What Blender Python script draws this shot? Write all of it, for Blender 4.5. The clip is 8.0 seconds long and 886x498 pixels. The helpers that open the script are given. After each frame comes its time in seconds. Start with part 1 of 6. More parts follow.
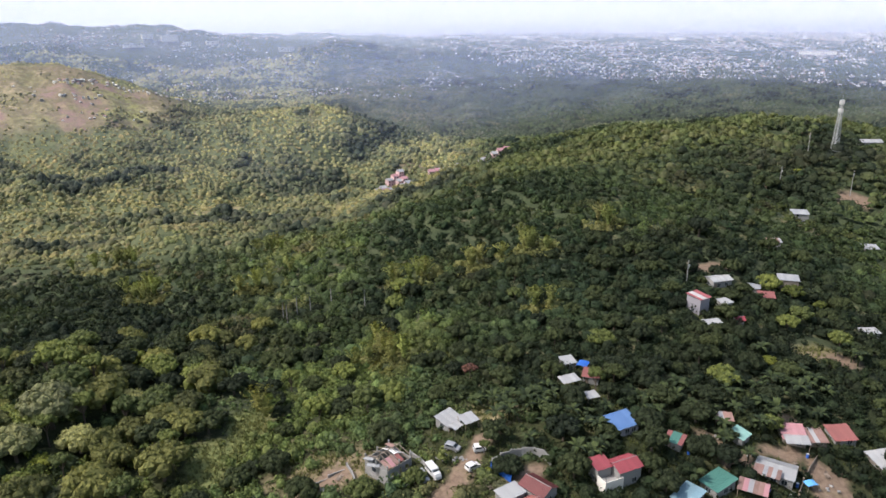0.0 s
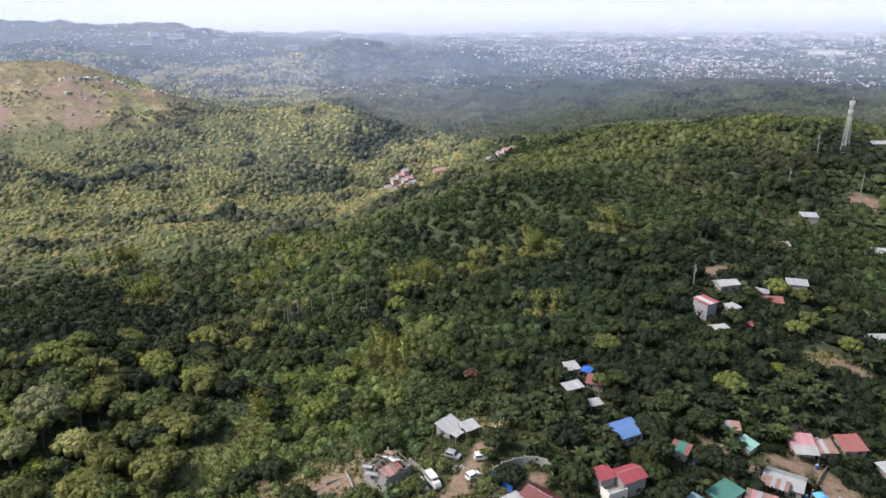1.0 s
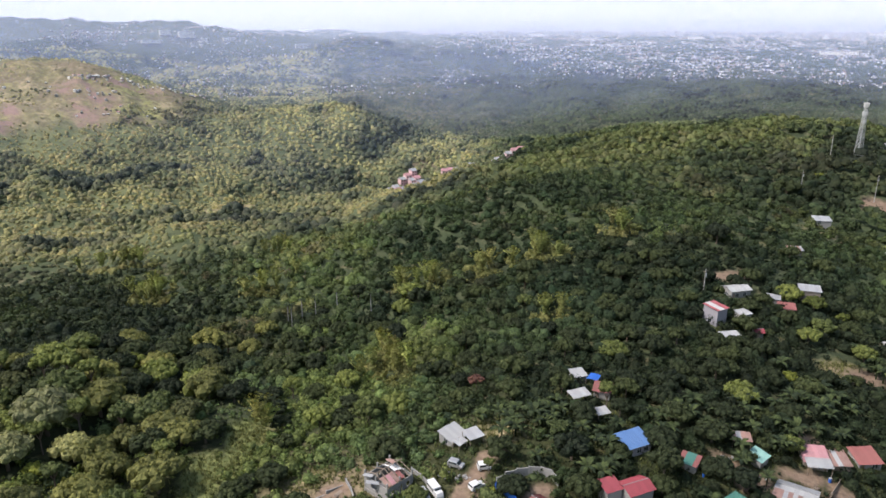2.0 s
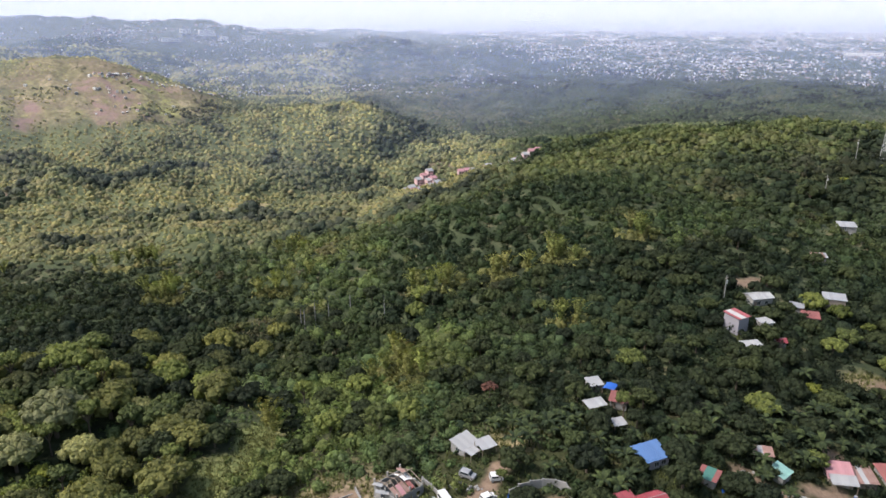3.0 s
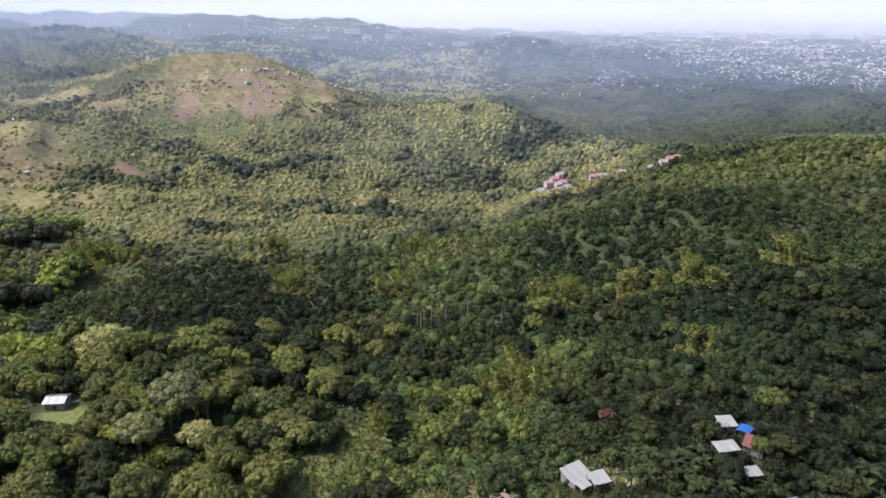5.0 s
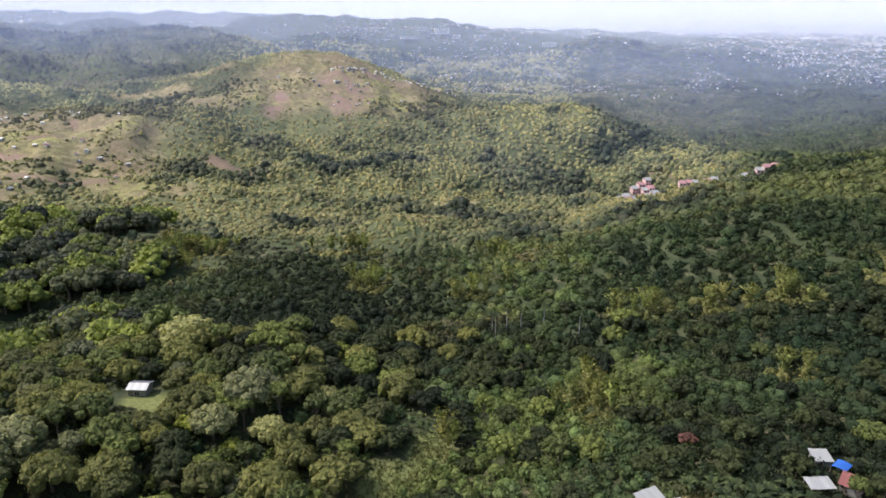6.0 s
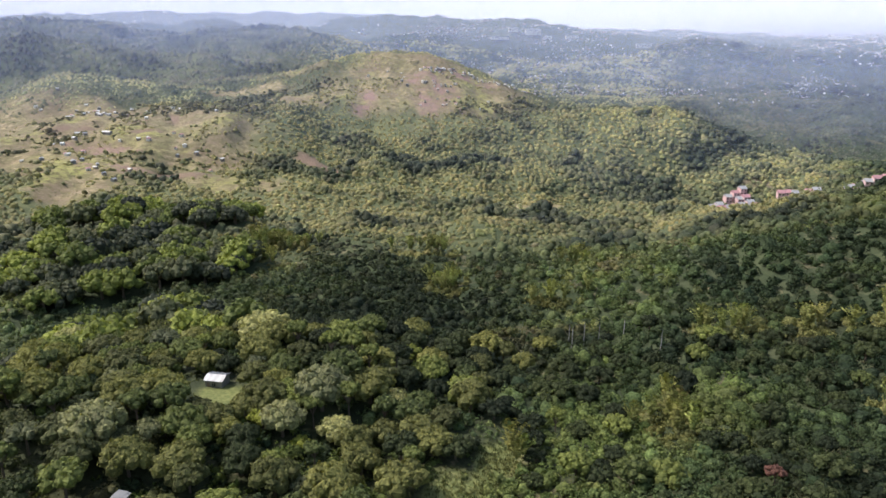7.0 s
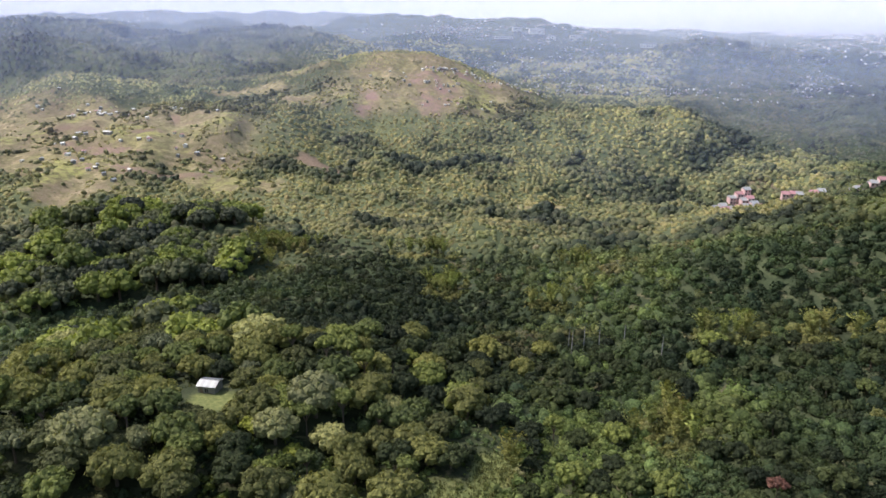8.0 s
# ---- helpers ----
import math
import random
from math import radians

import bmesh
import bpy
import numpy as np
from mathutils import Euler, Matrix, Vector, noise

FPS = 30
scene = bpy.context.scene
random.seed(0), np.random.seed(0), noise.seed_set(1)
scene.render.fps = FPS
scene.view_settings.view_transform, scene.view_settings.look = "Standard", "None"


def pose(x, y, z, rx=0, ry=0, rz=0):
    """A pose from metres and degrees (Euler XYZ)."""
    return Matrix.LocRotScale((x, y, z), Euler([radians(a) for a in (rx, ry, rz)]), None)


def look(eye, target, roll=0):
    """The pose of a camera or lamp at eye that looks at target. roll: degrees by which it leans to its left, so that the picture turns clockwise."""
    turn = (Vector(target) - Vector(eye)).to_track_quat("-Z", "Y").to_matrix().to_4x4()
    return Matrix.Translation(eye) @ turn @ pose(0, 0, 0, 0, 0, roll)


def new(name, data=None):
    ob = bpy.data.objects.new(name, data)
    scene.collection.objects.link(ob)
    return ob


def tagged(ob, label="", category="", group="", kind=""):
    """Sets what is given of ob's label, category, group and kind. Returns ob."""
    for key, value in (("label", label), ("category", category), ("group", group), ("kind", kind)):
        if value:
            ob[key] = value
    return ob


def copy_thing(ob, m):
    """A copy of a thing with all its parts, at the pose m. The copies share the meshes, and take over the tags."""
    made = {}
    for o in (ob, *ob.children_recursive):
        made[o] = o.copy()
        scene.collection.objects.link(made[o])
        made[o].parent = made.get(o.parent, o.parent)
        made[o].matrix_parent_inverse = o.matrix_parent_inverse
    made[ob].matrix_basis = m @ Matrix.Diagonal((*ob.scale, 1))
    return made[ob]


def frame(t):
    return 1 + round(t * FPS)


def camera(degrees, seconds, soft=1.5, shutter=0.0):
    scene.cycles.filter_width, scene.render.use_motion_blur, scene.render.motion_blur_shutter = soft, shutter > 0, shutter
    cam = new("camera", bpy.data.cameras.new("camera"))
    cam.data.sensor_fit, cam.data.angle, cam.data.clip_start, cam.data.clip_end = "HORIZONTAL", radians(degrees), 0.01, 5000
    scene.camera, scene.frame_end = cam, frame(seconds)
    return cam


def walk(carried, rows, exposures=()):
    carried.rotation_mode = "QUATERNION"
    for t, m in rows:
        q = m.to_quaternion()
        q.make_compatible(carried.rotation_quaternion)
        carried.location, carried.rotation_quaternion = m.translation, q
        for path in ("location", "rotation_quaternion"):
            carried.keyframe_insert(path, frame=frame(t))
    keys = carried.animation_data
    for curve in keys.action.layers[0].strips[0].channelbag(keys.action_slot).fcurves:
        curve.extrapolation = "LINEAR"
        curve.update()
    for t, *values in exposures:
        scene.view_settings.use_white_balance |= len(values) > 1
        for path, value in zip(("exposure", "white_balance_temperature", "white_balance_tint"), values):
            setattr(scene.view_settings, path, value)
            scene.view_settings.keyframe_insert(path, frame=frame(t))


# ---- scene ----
cam = camera(64.8, 8.0, soft=1.6)
# seconds, place of the drone, then yaw to the left, pitch and lean to the left in degrees
ROWS = [
    (0.0, -0.00, -0.00, 100.00, 0.00, -17.96, -0.59),
    (0.5, 0.50, 1.59, 100.06, 0.17, -18.02, -0.51),
    (1.0, 0.94, 3.20, 100.08, 0.50, -18.06, -0.44),
    (1.5, 1.36, 4.87, 100.12, 0.96, -18.10, -0.34),
    (3.0, 2.17, 9.93, 100.27, 2.62, -18.18, -0.10),
    (3.5, 2.22, 11.82, 100.33, 4.67, -18.20, -0.00),
    (4.0, 2.33, 13.73, 100.31, 7.33, -18.23, 0.08),
    (4.5, 2.42, 15.76, 100.26, 10.41, -18.22, 0.15),
    (6.0, 2.27, 21.75, 100.24, 20.40, -18.23, 0.30),
    (6.5, 2.20, 23.91, 100.19, 24.70, -18.21, 0.30),
    (7.0, 2.25, 25.98, 100.19, 27.52, -18.23, 0.33),
    (7.5, 2.31, 27.94, 100.27, 27.80, -18.25, 0.33),
    (8.0, 2.27, 29.80, 100.38, 27.84, -18.28, 0.35),
]


def aim(x, y, z, yaw, pitch, lean):
    a, p = radians(yaw), radians(pitch)
    way = Vector((-math.sin(a) * math.cos(p), math.cos(a) * math.cos(p), math.sin(p)))
    return look((x, y, z), Vector((x, y, z)) + way * 10, lean)


walk(cam, [(t, aim(*row)) for t, *row in ROWS])

# ---- sky and sun ----
SUN_UP, SUN_FROM = 52.0, 258.0   # degrees of height; compass bearing clockwise from +y
world = bpy.data.worlds.new("sky")
scene.world = world
world.use_nodes = True
wn = world.node_tree.nodes
sky = wn.new("ShaderNodeTexSky")
sky.sky_type, sky.sun_disc = "NISHITA", False
sky.sun_elevation, sky.sun_rotation = radians(SUN_UP), radians(SUN_FROM)
sky.air_density, sky.dust_density, sky.ozone_density = 1.5, 4.0, 1.0
wn["Background"].inputs[1].default_value = 0.16
world.node_tree.links.new(sky.outputs[0], wn["Background"].inputs[0])
sun_data = bpy.data.lights.new("sun", "SUN")
sun_data.energy, sun_data.angle, sun_data.color = 3.55, radians(1.5), (1.0, 0.945, 0.92)
sun = new("sun", sun_data)
sb, se = radians(SUN_FROM), radians(SUN_UP)
sun_way = Vector((math.sin(sb) * math.cos(se), math.cos(sb) * math.cos(se), math.sin(se)))
sun.matrix_world = look(sun_way * 300, (0, 0, 0))
scene.view_settings.exposure = 0.2


# ---- materials ----
def material(name):
    m = bpy.data.materials.new(name)
    m.use_nodes = True
    nt = m.node_tree
    return m, nt, nt.nodes["Principled BSDF"]


def add(nt, kind, **values):
    n = nt.nodes.new("ShaderNode" + kind)
    for key, value in values.items():
        n.inputs[key].default_value = value
    return n


def mix(nt, fac, a, b, blend="MIX"):
    """A colour mix; fac, a and b are sockets or values. Returns the colour socket."""
    n = nt.nodes.new("ShaderNodeMix")
    n.data_type, n.blend_type = "RGBA", blend
    for slot, value in ((0, fac), (6, a), (7, b)):
        if isinstance(value, bpy.types.NodeSocket):
            nt.links.new(value, n.inputs[slot])
        else:
            n.inputs[slot].default_value = value if slot == 0 else (*value, 1)
    return n.outputs[2]


def noise_fac(nt, scale, detail=4, low=0.35, high=0.65, coords="Object"):
    tc = nt.nodes.new("ShaderNodeTexCoord")
    n = add(nt, "TexNoise", Scale=scale, Detail=detail, Roughness=0.6)
    nt.links.new(tc.outputs[coords], n.inputs["Vector"])
    r = nt.nodes.new("ShaderNodeMapRange")
    r.inputs[1].default_value, r.inputs[2].default_value = low, high
    nt.links.new(n.outputs["Fac"], r.inputs[0])
    return r.outputs[0]


def bump(nt, shader, scale, strength, distance=0.05):
    tc = nt.nodes.new("ShaderNodeTexCoord")
    n = add(nt, "TexNoise", Scale=scale, Detail=6)
    nt.links.new(tc.outputs["Object"], n.inputs["Vector"])
    b = add(nt, "Bump", Strength=strength, Distance=distance)
    nt.links.new(n.outputs["Fac"], b.inputs["Height"])
    nt.links.new(b.outputs[0], shader.inputs["Normal"])


def leaf_material(name, base=None, spread=0.22, grain=1.5, depth=0.7, low=(0.52, 0.55, 0.55), high=(1.36, 1.34, 1.25)):
    """Foliage. base None: the species' colour is stored on the mesh as 'tint'."""
    m, nt, p = material(name)
    if base is None:
        a = nt.nodes.new("ShaderNodeAttribute")
        a.attribute_name = "tint"
        colour = a.outputs["Color"]
        geo = nt.nodes.new("ShaderNodeNewGeometry")
        dice = geo.outputs["Random Per Island"]
    else:
        info = nt.nodes.new("ShaderNodeObjectInfo")
        light = [min(1, c * 1.7) for c in base]
        dark = (base[0] * 0.62, base[1] * 0.66, base[2] * 0.8)
        colour = mix(nt, info.outputs["Random"], dark, (light[0] * 1.06, light[1], light[2] * 0.8))
        geo = nt.nodes.new("ShaderNodeNewGeometry")
        dice = geo.outputs["Random Per Island"]
    vary = mix(nt, dice, (1 - spread,) * 3, (1 + spread, 1 + spread, 1 + spread * 0.6))
    colour = mix(nt, 1.0, colour, vary, "MULTIPLY")
    speck = noise_fac(nt, grain, 6, 0.36, 0.64)
    colour = mix(nt, 1.0, colour, mix(nt, speck, low, high), "MULTIPLY")
    nt.links.new(colour, p.inputs["Base Color"])
    bump(nt, p, grain * 1.07, 1.0 if base is None else 0.6, depth)
    p.inputs["Roughness"].default_value = 0.65
    p.inputs["Specular IOR Level"].default_value = 0.12
    thin = nt.nodes.new("ShaderNodeBsdfTranslucent")
    glow = mix(nt, 1.0, colour, (1.2, 1.2, 0.7), "MULTIPLY")
    nt.links.new(glow, thin.inputs["Color"])
    both = nt.nodes.new("ShaderNodeMixShader")
    both.inputs[0].default_value = 0.27
    nt.links.new(p.outputs[0], both.inputs[1])
    nt.links.new(thin.outputs[0], both.inputs[2])
    nt.links.new(both.outputs[0], nt.nodes["Material Output"].inputs[0])
    return m


def paint(name, colour, rough=0.7, dirt=(0.25, 0.2, 0.15), amount=0.5, scale=0.6, metal=0.0, vary=0.12, grain=20.0):
    """A worn, weathered plain surface: stains at metre size, grain at hand size, each piece a little different."""
    m, nt, p = material(name)
    info = nt.nodes.new("ShaderNodeObjectInfo")
    tone = mix(nt, info.outputs["Random"], tuple(c * (1 - vary) for c in colour), tuple(min(1, c * (1 + vary)) for c in colour))
    stain = noise_fac(nt, scale, 6, 0.42, 0.8)
    sc = nt.nodes.new("ShaderNodeMath")
    sc.operation = "MULTIPLY"
    sc.inputs[1].default_value = amount
    nt.links.new(stain, sc.inputs[0])
    tone = mix(nt, sc.outputs[0], tone, dirt)
    fine = noise_fac(nt, grain, 3, 0.2, 0.8)
    tone = mix(nt, 0.25, tone, mix(nt, fine, tuple(c * 0.7 for c in colour), tuple(min(1, c * 1.2) for c in colour)))
    nt.links.new(tone, p.inputs["Base Color"])
    p.inputs["Roughness"].default_value, p.inputs["Metallic"].default_value = rough, metal
    bump(nt, p, grain, 0.25, 0.02)
    return m


LEAVES = leaf_material("mixed_foliage")
WOODLAND = leaf_material("woodland_foliage", None, 0.10, 0.45, 1.6, (0.68, 0.7, 0.72), (1.25, 1.22, 1.15))
MANGO = leaf_material("mango_leaves", (0.110, 0.116, 0.048))
BROAD = leaf_material("broad_leaves", (0.098, 0.119, 0.045))
PALE = leaf_material("grey_green_leaves", (0.185, 0.192, 0.104))
YOUNG = leaf_material("young_yellow_leaves", (0.127, 0.146, 0.037))
# dark green leaves, with cloud shade over hamlet and gully in the colour
SHADED_GREEN = leaf_material("shaded_green_leaves", (0.032, 0.042, 0.023))
BANANA = leaf_material("banana_leaves", (0.040, 0.056, 0.029))
GROVE_BRIGHT = leaf_material("orchard_leaves", (0.155, 0.184, 0.056), grain=1.0)
GROVE_DARK = leaf_material("dark_orchard_leaves", (0.072, 0.082, 0.056), grain=1.0)
BARK = paint("bark", (0.13, 0.10, 0.075), 0.9, (0.06, 0.05, 0.04))
PURPLE = leaf_material("purple_leaves", (0.105, 0.055, 0.055))


def ground_material():
    m, nt, p = material("ground")
    a = nt.nodes.new("ShaderNodeAttribute")
    a.attribute_name = "cover"
    patch = noise_fac(nt, 0.045, 8, 0.35, 0.65)
    tuft = noise_fac(nt, 0.9, 8, 0.3, 0.7)
    under = mix(nt, tuft, (0.016, 0.022, 0.010), (0.046, 0.054, 0.022))
    under = mix(nt, patch, under, mix(nt, tuft, (0.026, 0.030, 0.014), (0.070, 0.070, 0.034)))
    # far off, the closed canopy of woods: crowns of about eight metres
    w = nt.nodes.new("ShaderNodeAttribute")
    w.attribute_name = "woods"
    tc = nt.nodes.new("ShaderNodeTexCoord")
    crowns = add(nt, "TexVoronoi", Scale=0.16, Randomness=1.0)
    nt.links.new(tc.outputs["Object"], crowns.inputs["Vector"])
    tone = nt.nodes.new("ShaderNodeSeparateColor")
    nt.links.new(crowns.outputs["Color"], tone.inputs[0])
    parts = nt.nodes.new("ShaderNodeSeparateColor")
    nt.links.new(w.outputs["Color"], parts.inputs[0])
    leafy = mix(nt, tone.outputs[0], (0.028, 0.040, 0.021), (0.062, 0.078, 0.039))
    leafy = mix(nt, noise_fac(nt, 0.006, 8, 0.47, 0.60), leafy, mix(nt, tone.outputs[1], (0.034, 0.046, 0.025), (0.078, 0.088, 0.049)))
    # sunlight on the open slopes put into a paler canopy colour
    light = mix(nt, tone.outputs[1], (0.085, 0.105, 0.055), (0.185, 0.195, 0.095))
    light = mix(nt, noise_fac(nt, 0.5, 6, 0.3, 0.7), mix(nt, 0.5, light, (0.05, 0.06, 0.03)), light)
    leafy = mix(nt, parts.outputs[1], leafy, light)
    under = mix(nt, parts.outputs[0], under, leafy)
    dry = mix(nt, tuft, (0.27, 0.205, 0.135), (0.46, 0.375, 0.26))
    dry = mix(nt, patch, dry, mix(nt, tuft, (0.20, 0.18, 0.085), (0.36, 0.315, 0.15)))
    dry = mix(nt, noise_fac(nt, 0.085, 8, 0.42, 0.6), dry, mix(nt, tuft, (0.12, 0.118, 0.055), (0.24, 0.215, 0.11)))
    dry = mix(nt, noise_fac(nt, 0.028, 6, 0.48, 0.58), dry, mix(nt, tuft, (0.15, 0.115, 0.075), (0.27, 0.215, 0.145)))
    dry = mix(nt, noise_fac(nt, 0.019, 5, 0.56, 0.64), dry, mix(nt, tuft, (0.20, 0.20, 0.07), (0.36, 0.35, 0.13)))
    dry = mix(nt, noise_fac(nt, 0.2, 8, 0.44, 0.62), dry, mix(nt, tuft, (0.095, 0.085, 0.045), (0.19, 0.165, 0.09)))
    soil = mix(nt, tuft, (0.13, 0.092, 0.068), (0.24, 0.175, 0.13))
    red = mix(nt, noise_fac(nt, 0.07, 8, 0.42, 0.58), mix(nt, tuft, (0.19, 0.12, 0.105), (0.31, 0.215, 0.185)), dry)
    sep = nt.nodes.new("ShaderNodeSeparateColor")
    nt.links.new(a.outputs["Color"], sep.inputs[0])
    edge = mix(nt, 0.5, mix(nt, noise_fac(nt, 0.3, 8, 0.2, 0.8), (0, 0, 0), (1, 1, 1)), mix(nt, noise_fac(nt, 0.035, 8, 0.25, 0.75), (0, 0, 0), (1, 1, 1)))

    def ragged(socket):
        s = nt.nodes.new("ShaderNodeMath")
        s.operation = "SUBTRACT"
        nt.links.new(socket, s.inputs[0])
        nt.links.new(edge, s.inputs[1])
        r = nt.nodes.new("ShaderNodeMapRange")
        r.inputs[1].default_value, r.inputs[2].default_value = -0.4, 0.25
        nt.links.new(s.outputs[0], r.inputs[0])
        return r.outputs[0]

    colour = mix(nt, ragged(sep.outputs[1]), under, dry)
    colour = mix(nt, ragged(sep.outputs[2]), colour, red)
    colour = mix(nt, ragged(sep.outputs[0]), colour, soil)
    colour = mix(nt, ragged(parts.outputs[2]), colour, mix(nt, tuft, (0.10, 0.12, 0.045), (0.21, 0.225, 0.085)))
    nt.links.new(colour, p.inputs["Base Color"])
    p.inputs["Roughness"].default_value = 0.95
    p.inputs["Specular IOR Level"].default_value = 0.15
    bump(nt, p, 1.2, 0.6, 0.5)
    return m


GROUND = ground_material()


def veil_material(name, tone):
    """Stand-in for haze: a sheet that lets most light pass, and scatters the share of it that its 'thickness' gives."""
    m, nt, p = material(name)
    nt.nodes.remove(p)
    upward = add(nt, "CombineXYZ", X=0.0, Y=-0.25, Z=0.97)
    front, back = nt.nodes.new("ShaderNodeBsdfDiffuse"), nt.nodes.new("ShaderNodeBsdfTranslucent")
    for n in (front, back):
        n.inputs["Color"].default_value = (*tone, 1)
        nt.links.new(upward.outputs[0], n.inputs["Normal"])   # fixed upward normal, so the sun lights every bearing alike
    scatter, clear, out = nt.nodes.new("ShaderNodeMixShader"), nt.nodes.new("ShaderNodeBsdfTransparent"), nt.nodes.new("ShaderNodeMixShader")
    scatter.inputs[0].default_value = 0.06
    nt.links.new(front.outputs[0], scatter.inputs[1])
    nt.links.new(back.outputs[0], scatter.inputs[2])
    density = nt.nodes.new("ShaderNodeAttribute")
    density.attribute_name = "thickness"
    nt.links.new(density.outputs["Fac"], out.inputs[0])
    nt.links.new(clear.outputs[0], out.inputs[1])
    nt.links.new(scatter.outputs[0], out.inputs[2])
    nt.links.new(out.outputs[0], nt.nodes["Material Output"].inputs[0])
    return m


HAZE = veil_material("haze", (0.655, 0.695, 0.795))
BLUE_HAZE = veil_material("blue_haze", (0.44, 0.545, 0.88))

# ---- the lie of the land ----
# rises and hollows: x, y, height, breadth
NEAR_RISES = (
    (-10, 120, 12.4, 40), (-225, 220, -6.2, 70), (65, 305, 14.3, 65), (-140, 110, 21.3, 50),
    (100, 160, 3.8, 35), (-65, 245, -5.9, 50), (-80, 145, 3.2, 40), (15, 225, 12.3, 50),
    (30, 155, 2.9, 40), (-155, 280, 8.3, 70), (-20, 180, 0.4, 45), (110, 230, 14.2, 55),
    (75, 125, 10.7, 40), (-15, 290, 11.7, 55), (-140, 220, 1.0, 50), (-130, 155, 2.2, 40),
    (-75, 195, -2.0, 40), (75, 195, 1.7, 35), (25, 130, 5.9, 35),
)
FAR_RISES = (
    (-610, 950, 37.5, 260), (-410, 395, 7.5, 110), (240, 460, 27.3, 100), (-125, 820, -0.4, 145),
    (-140, 480, -20.3, 75), (60, 585, -6.9, 145), (-515, 675, 12.1, 165), (-265, 365, -8.6, 90),
    (-300, 625, 19.7, 120), (-45, 365, -1.3, 85), (200, 355, 22.6, 110), (-580, 390, 1.3, 130),
    (-125, 630, -13.2, 130), (-240, 1025, 1.7, 185), (-315, 275, 3.4, 80), (0, 970, -13.1, 185),
    (-575, 550, -6.8, 120), (-240, 500, -4.6, 85), (-150, 400, 7.7, 85), (-350, 470, -14.8, 85),
    (135, 545, 7.9, 100),
)
HILLS = (
    (-450, 765, 30, 80), (-385, 800, 14, 55), (-530, 700, 10, 60), (-60, 632, -25, 58), (-40, 525, -9, 50), (-38, 668, 15, 24), (-520, 470, 14, 70), (-430, 470, 8, 40),
)
# knolls, spurs and hollows that break the slopes: x, y, height, breadth
RELIEF = (
    (0, 335, 7, 38), (62, 330, 5, 38), (10, 443, 16, 42), (-45, 535, 9, 40), (140, 525, 10, 50), (-136, 390, 7, 26),
    (-205, 415, -13, 28), (-165, 525, -10, 42), (-330, 560, -14, 48), (-250, 590, -14, 45), (-150, 600, -10, 40), (-90, 765, 22, 48),
    (-170, 770, 20, 55), (-106, 176, 4, 16), (-126, 142, -1.5, 15), (-100, 178, 5, 20), (-298, 225, 8, 36), (-167, 226, 5, 20), (-82, 281, 6, 22),
    (-500, 850, 22, 60), (18, 248, -5, 22), (-112, 290, -7, 22), (-390, 590, -12, 36), (88, 585, 9, 36), (-765, 545, 38, 58),
    (-698, 588, 14, 40),
)
# distant hills: bearing in degrees, distance, height, breadth in degrees, depth
DISTANT = (
    (-20.5, 3500, 84, 3.2, 330), (-30, 3700, 66, 5.0, 400), (-13.5, 3300, 34, 3.0, 260), (-8, 2550, 66, 3.2, 150),
    (-2, 2480, 50, 4.2, 150), (7, 1340, 14, 5, 110), (0, 1010, -46, 9, 120), (-3, 1500, 14, 4, 90), (16, 1120, -16, 4, 90), (27, 1280, 44, 8, 170), (14, 1250, 18, 6, 120),
    (-41, 1500, 96, 4.0, 230), (-53, 1550, 98, 8, 260), (-47, 4300, 105, 12, 400), (-24, 4400, 34, 9, 350), (-34, 2500, 40, 6, 300), (-56, 1720, 62, 6, 240), (-38, 3000, 45, 7, 200), (-16, 2250, 26, 4, 160), (-27, 2700, 34, 5, 200),
    (-50, 1590, 16, 6, 150), (-36.5, 1465, 48, 2.2, 130), (-32.5, 1460, 72, 2.4, 130), (-61, 1500, 36, 3.5, 200), (-57.5, 1155, 62, 2.6, 70), (-53, 1155, 38, 2.4, 70), (-48.5, 1140, 37, 2.4, 65),
    (-44.5, 1125, 22, 2.2, 60), (-39, 1085, 13, 2.2, 60), (2.5, 2380, 24, 2.6, 130), (-4, 2490, -14, 2.4, 140), (-29, 3000, 42, 2.6, 180), (-17.8, 3500, -14, 2.5, 200),
)


def rough(x, y, size):
    """Smooth small unevenness in -1 .. 1."""
    x, y = np.asarray(x) / size, np.asarray(y) / size
    return (np.sin(x * 1.7 + 1.3 * np.sin(y * 0.9)) + np.sin(y * 2.1 + 1.7 * np.sin(x * 1.1 + 2)) + np.sin((x + y) * 3.3 + np.sin(x * 2.7))) / 3


def smooth(a, b, v):
    s = np.clip((np.asarray(v, float) - a) / (b - a), 0, 1)
    return s * s * (3 - 2 * s)


def lattice(i, j):
    v = np.sin(i * 127.1 + j * 311.7) * 43758.5453
    return v - np.floor(v)


def patchy(x, y, size):
    """Irregular patches of about one size, in -1 .. 1."""
    x, y = np.asarray(x, float), np.asarray(y, float)
    out = 0.0
    for k, share in ((1.0, 0.68), (2.17, 0.32)):
        u, v = (0.87 * x + 0.5 * y) * k / size + 9.3 * k, (0.87 * y - 0.5 * x) * k / size + 3.1 * k
        i, j = np.floor(u), np.floor(v)
        a, b = u - i, v - j
        a, b = a * a * (3 - 2 * a), b * b * (3 - 2 * b)
        low = lattice(i, j) * (1 - a) + lattice(i + 1, j) * a
        high = lattice(i, j + 1) * (1 - a) + lattice(i + 1, j + 1) * a
        out = out + share * (2 * (low * (1 - b) + high * b) - 1)
    return out


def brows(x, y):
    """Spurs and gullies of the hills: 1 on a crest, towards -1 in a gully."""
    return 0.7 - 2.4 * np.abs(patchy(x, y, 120))


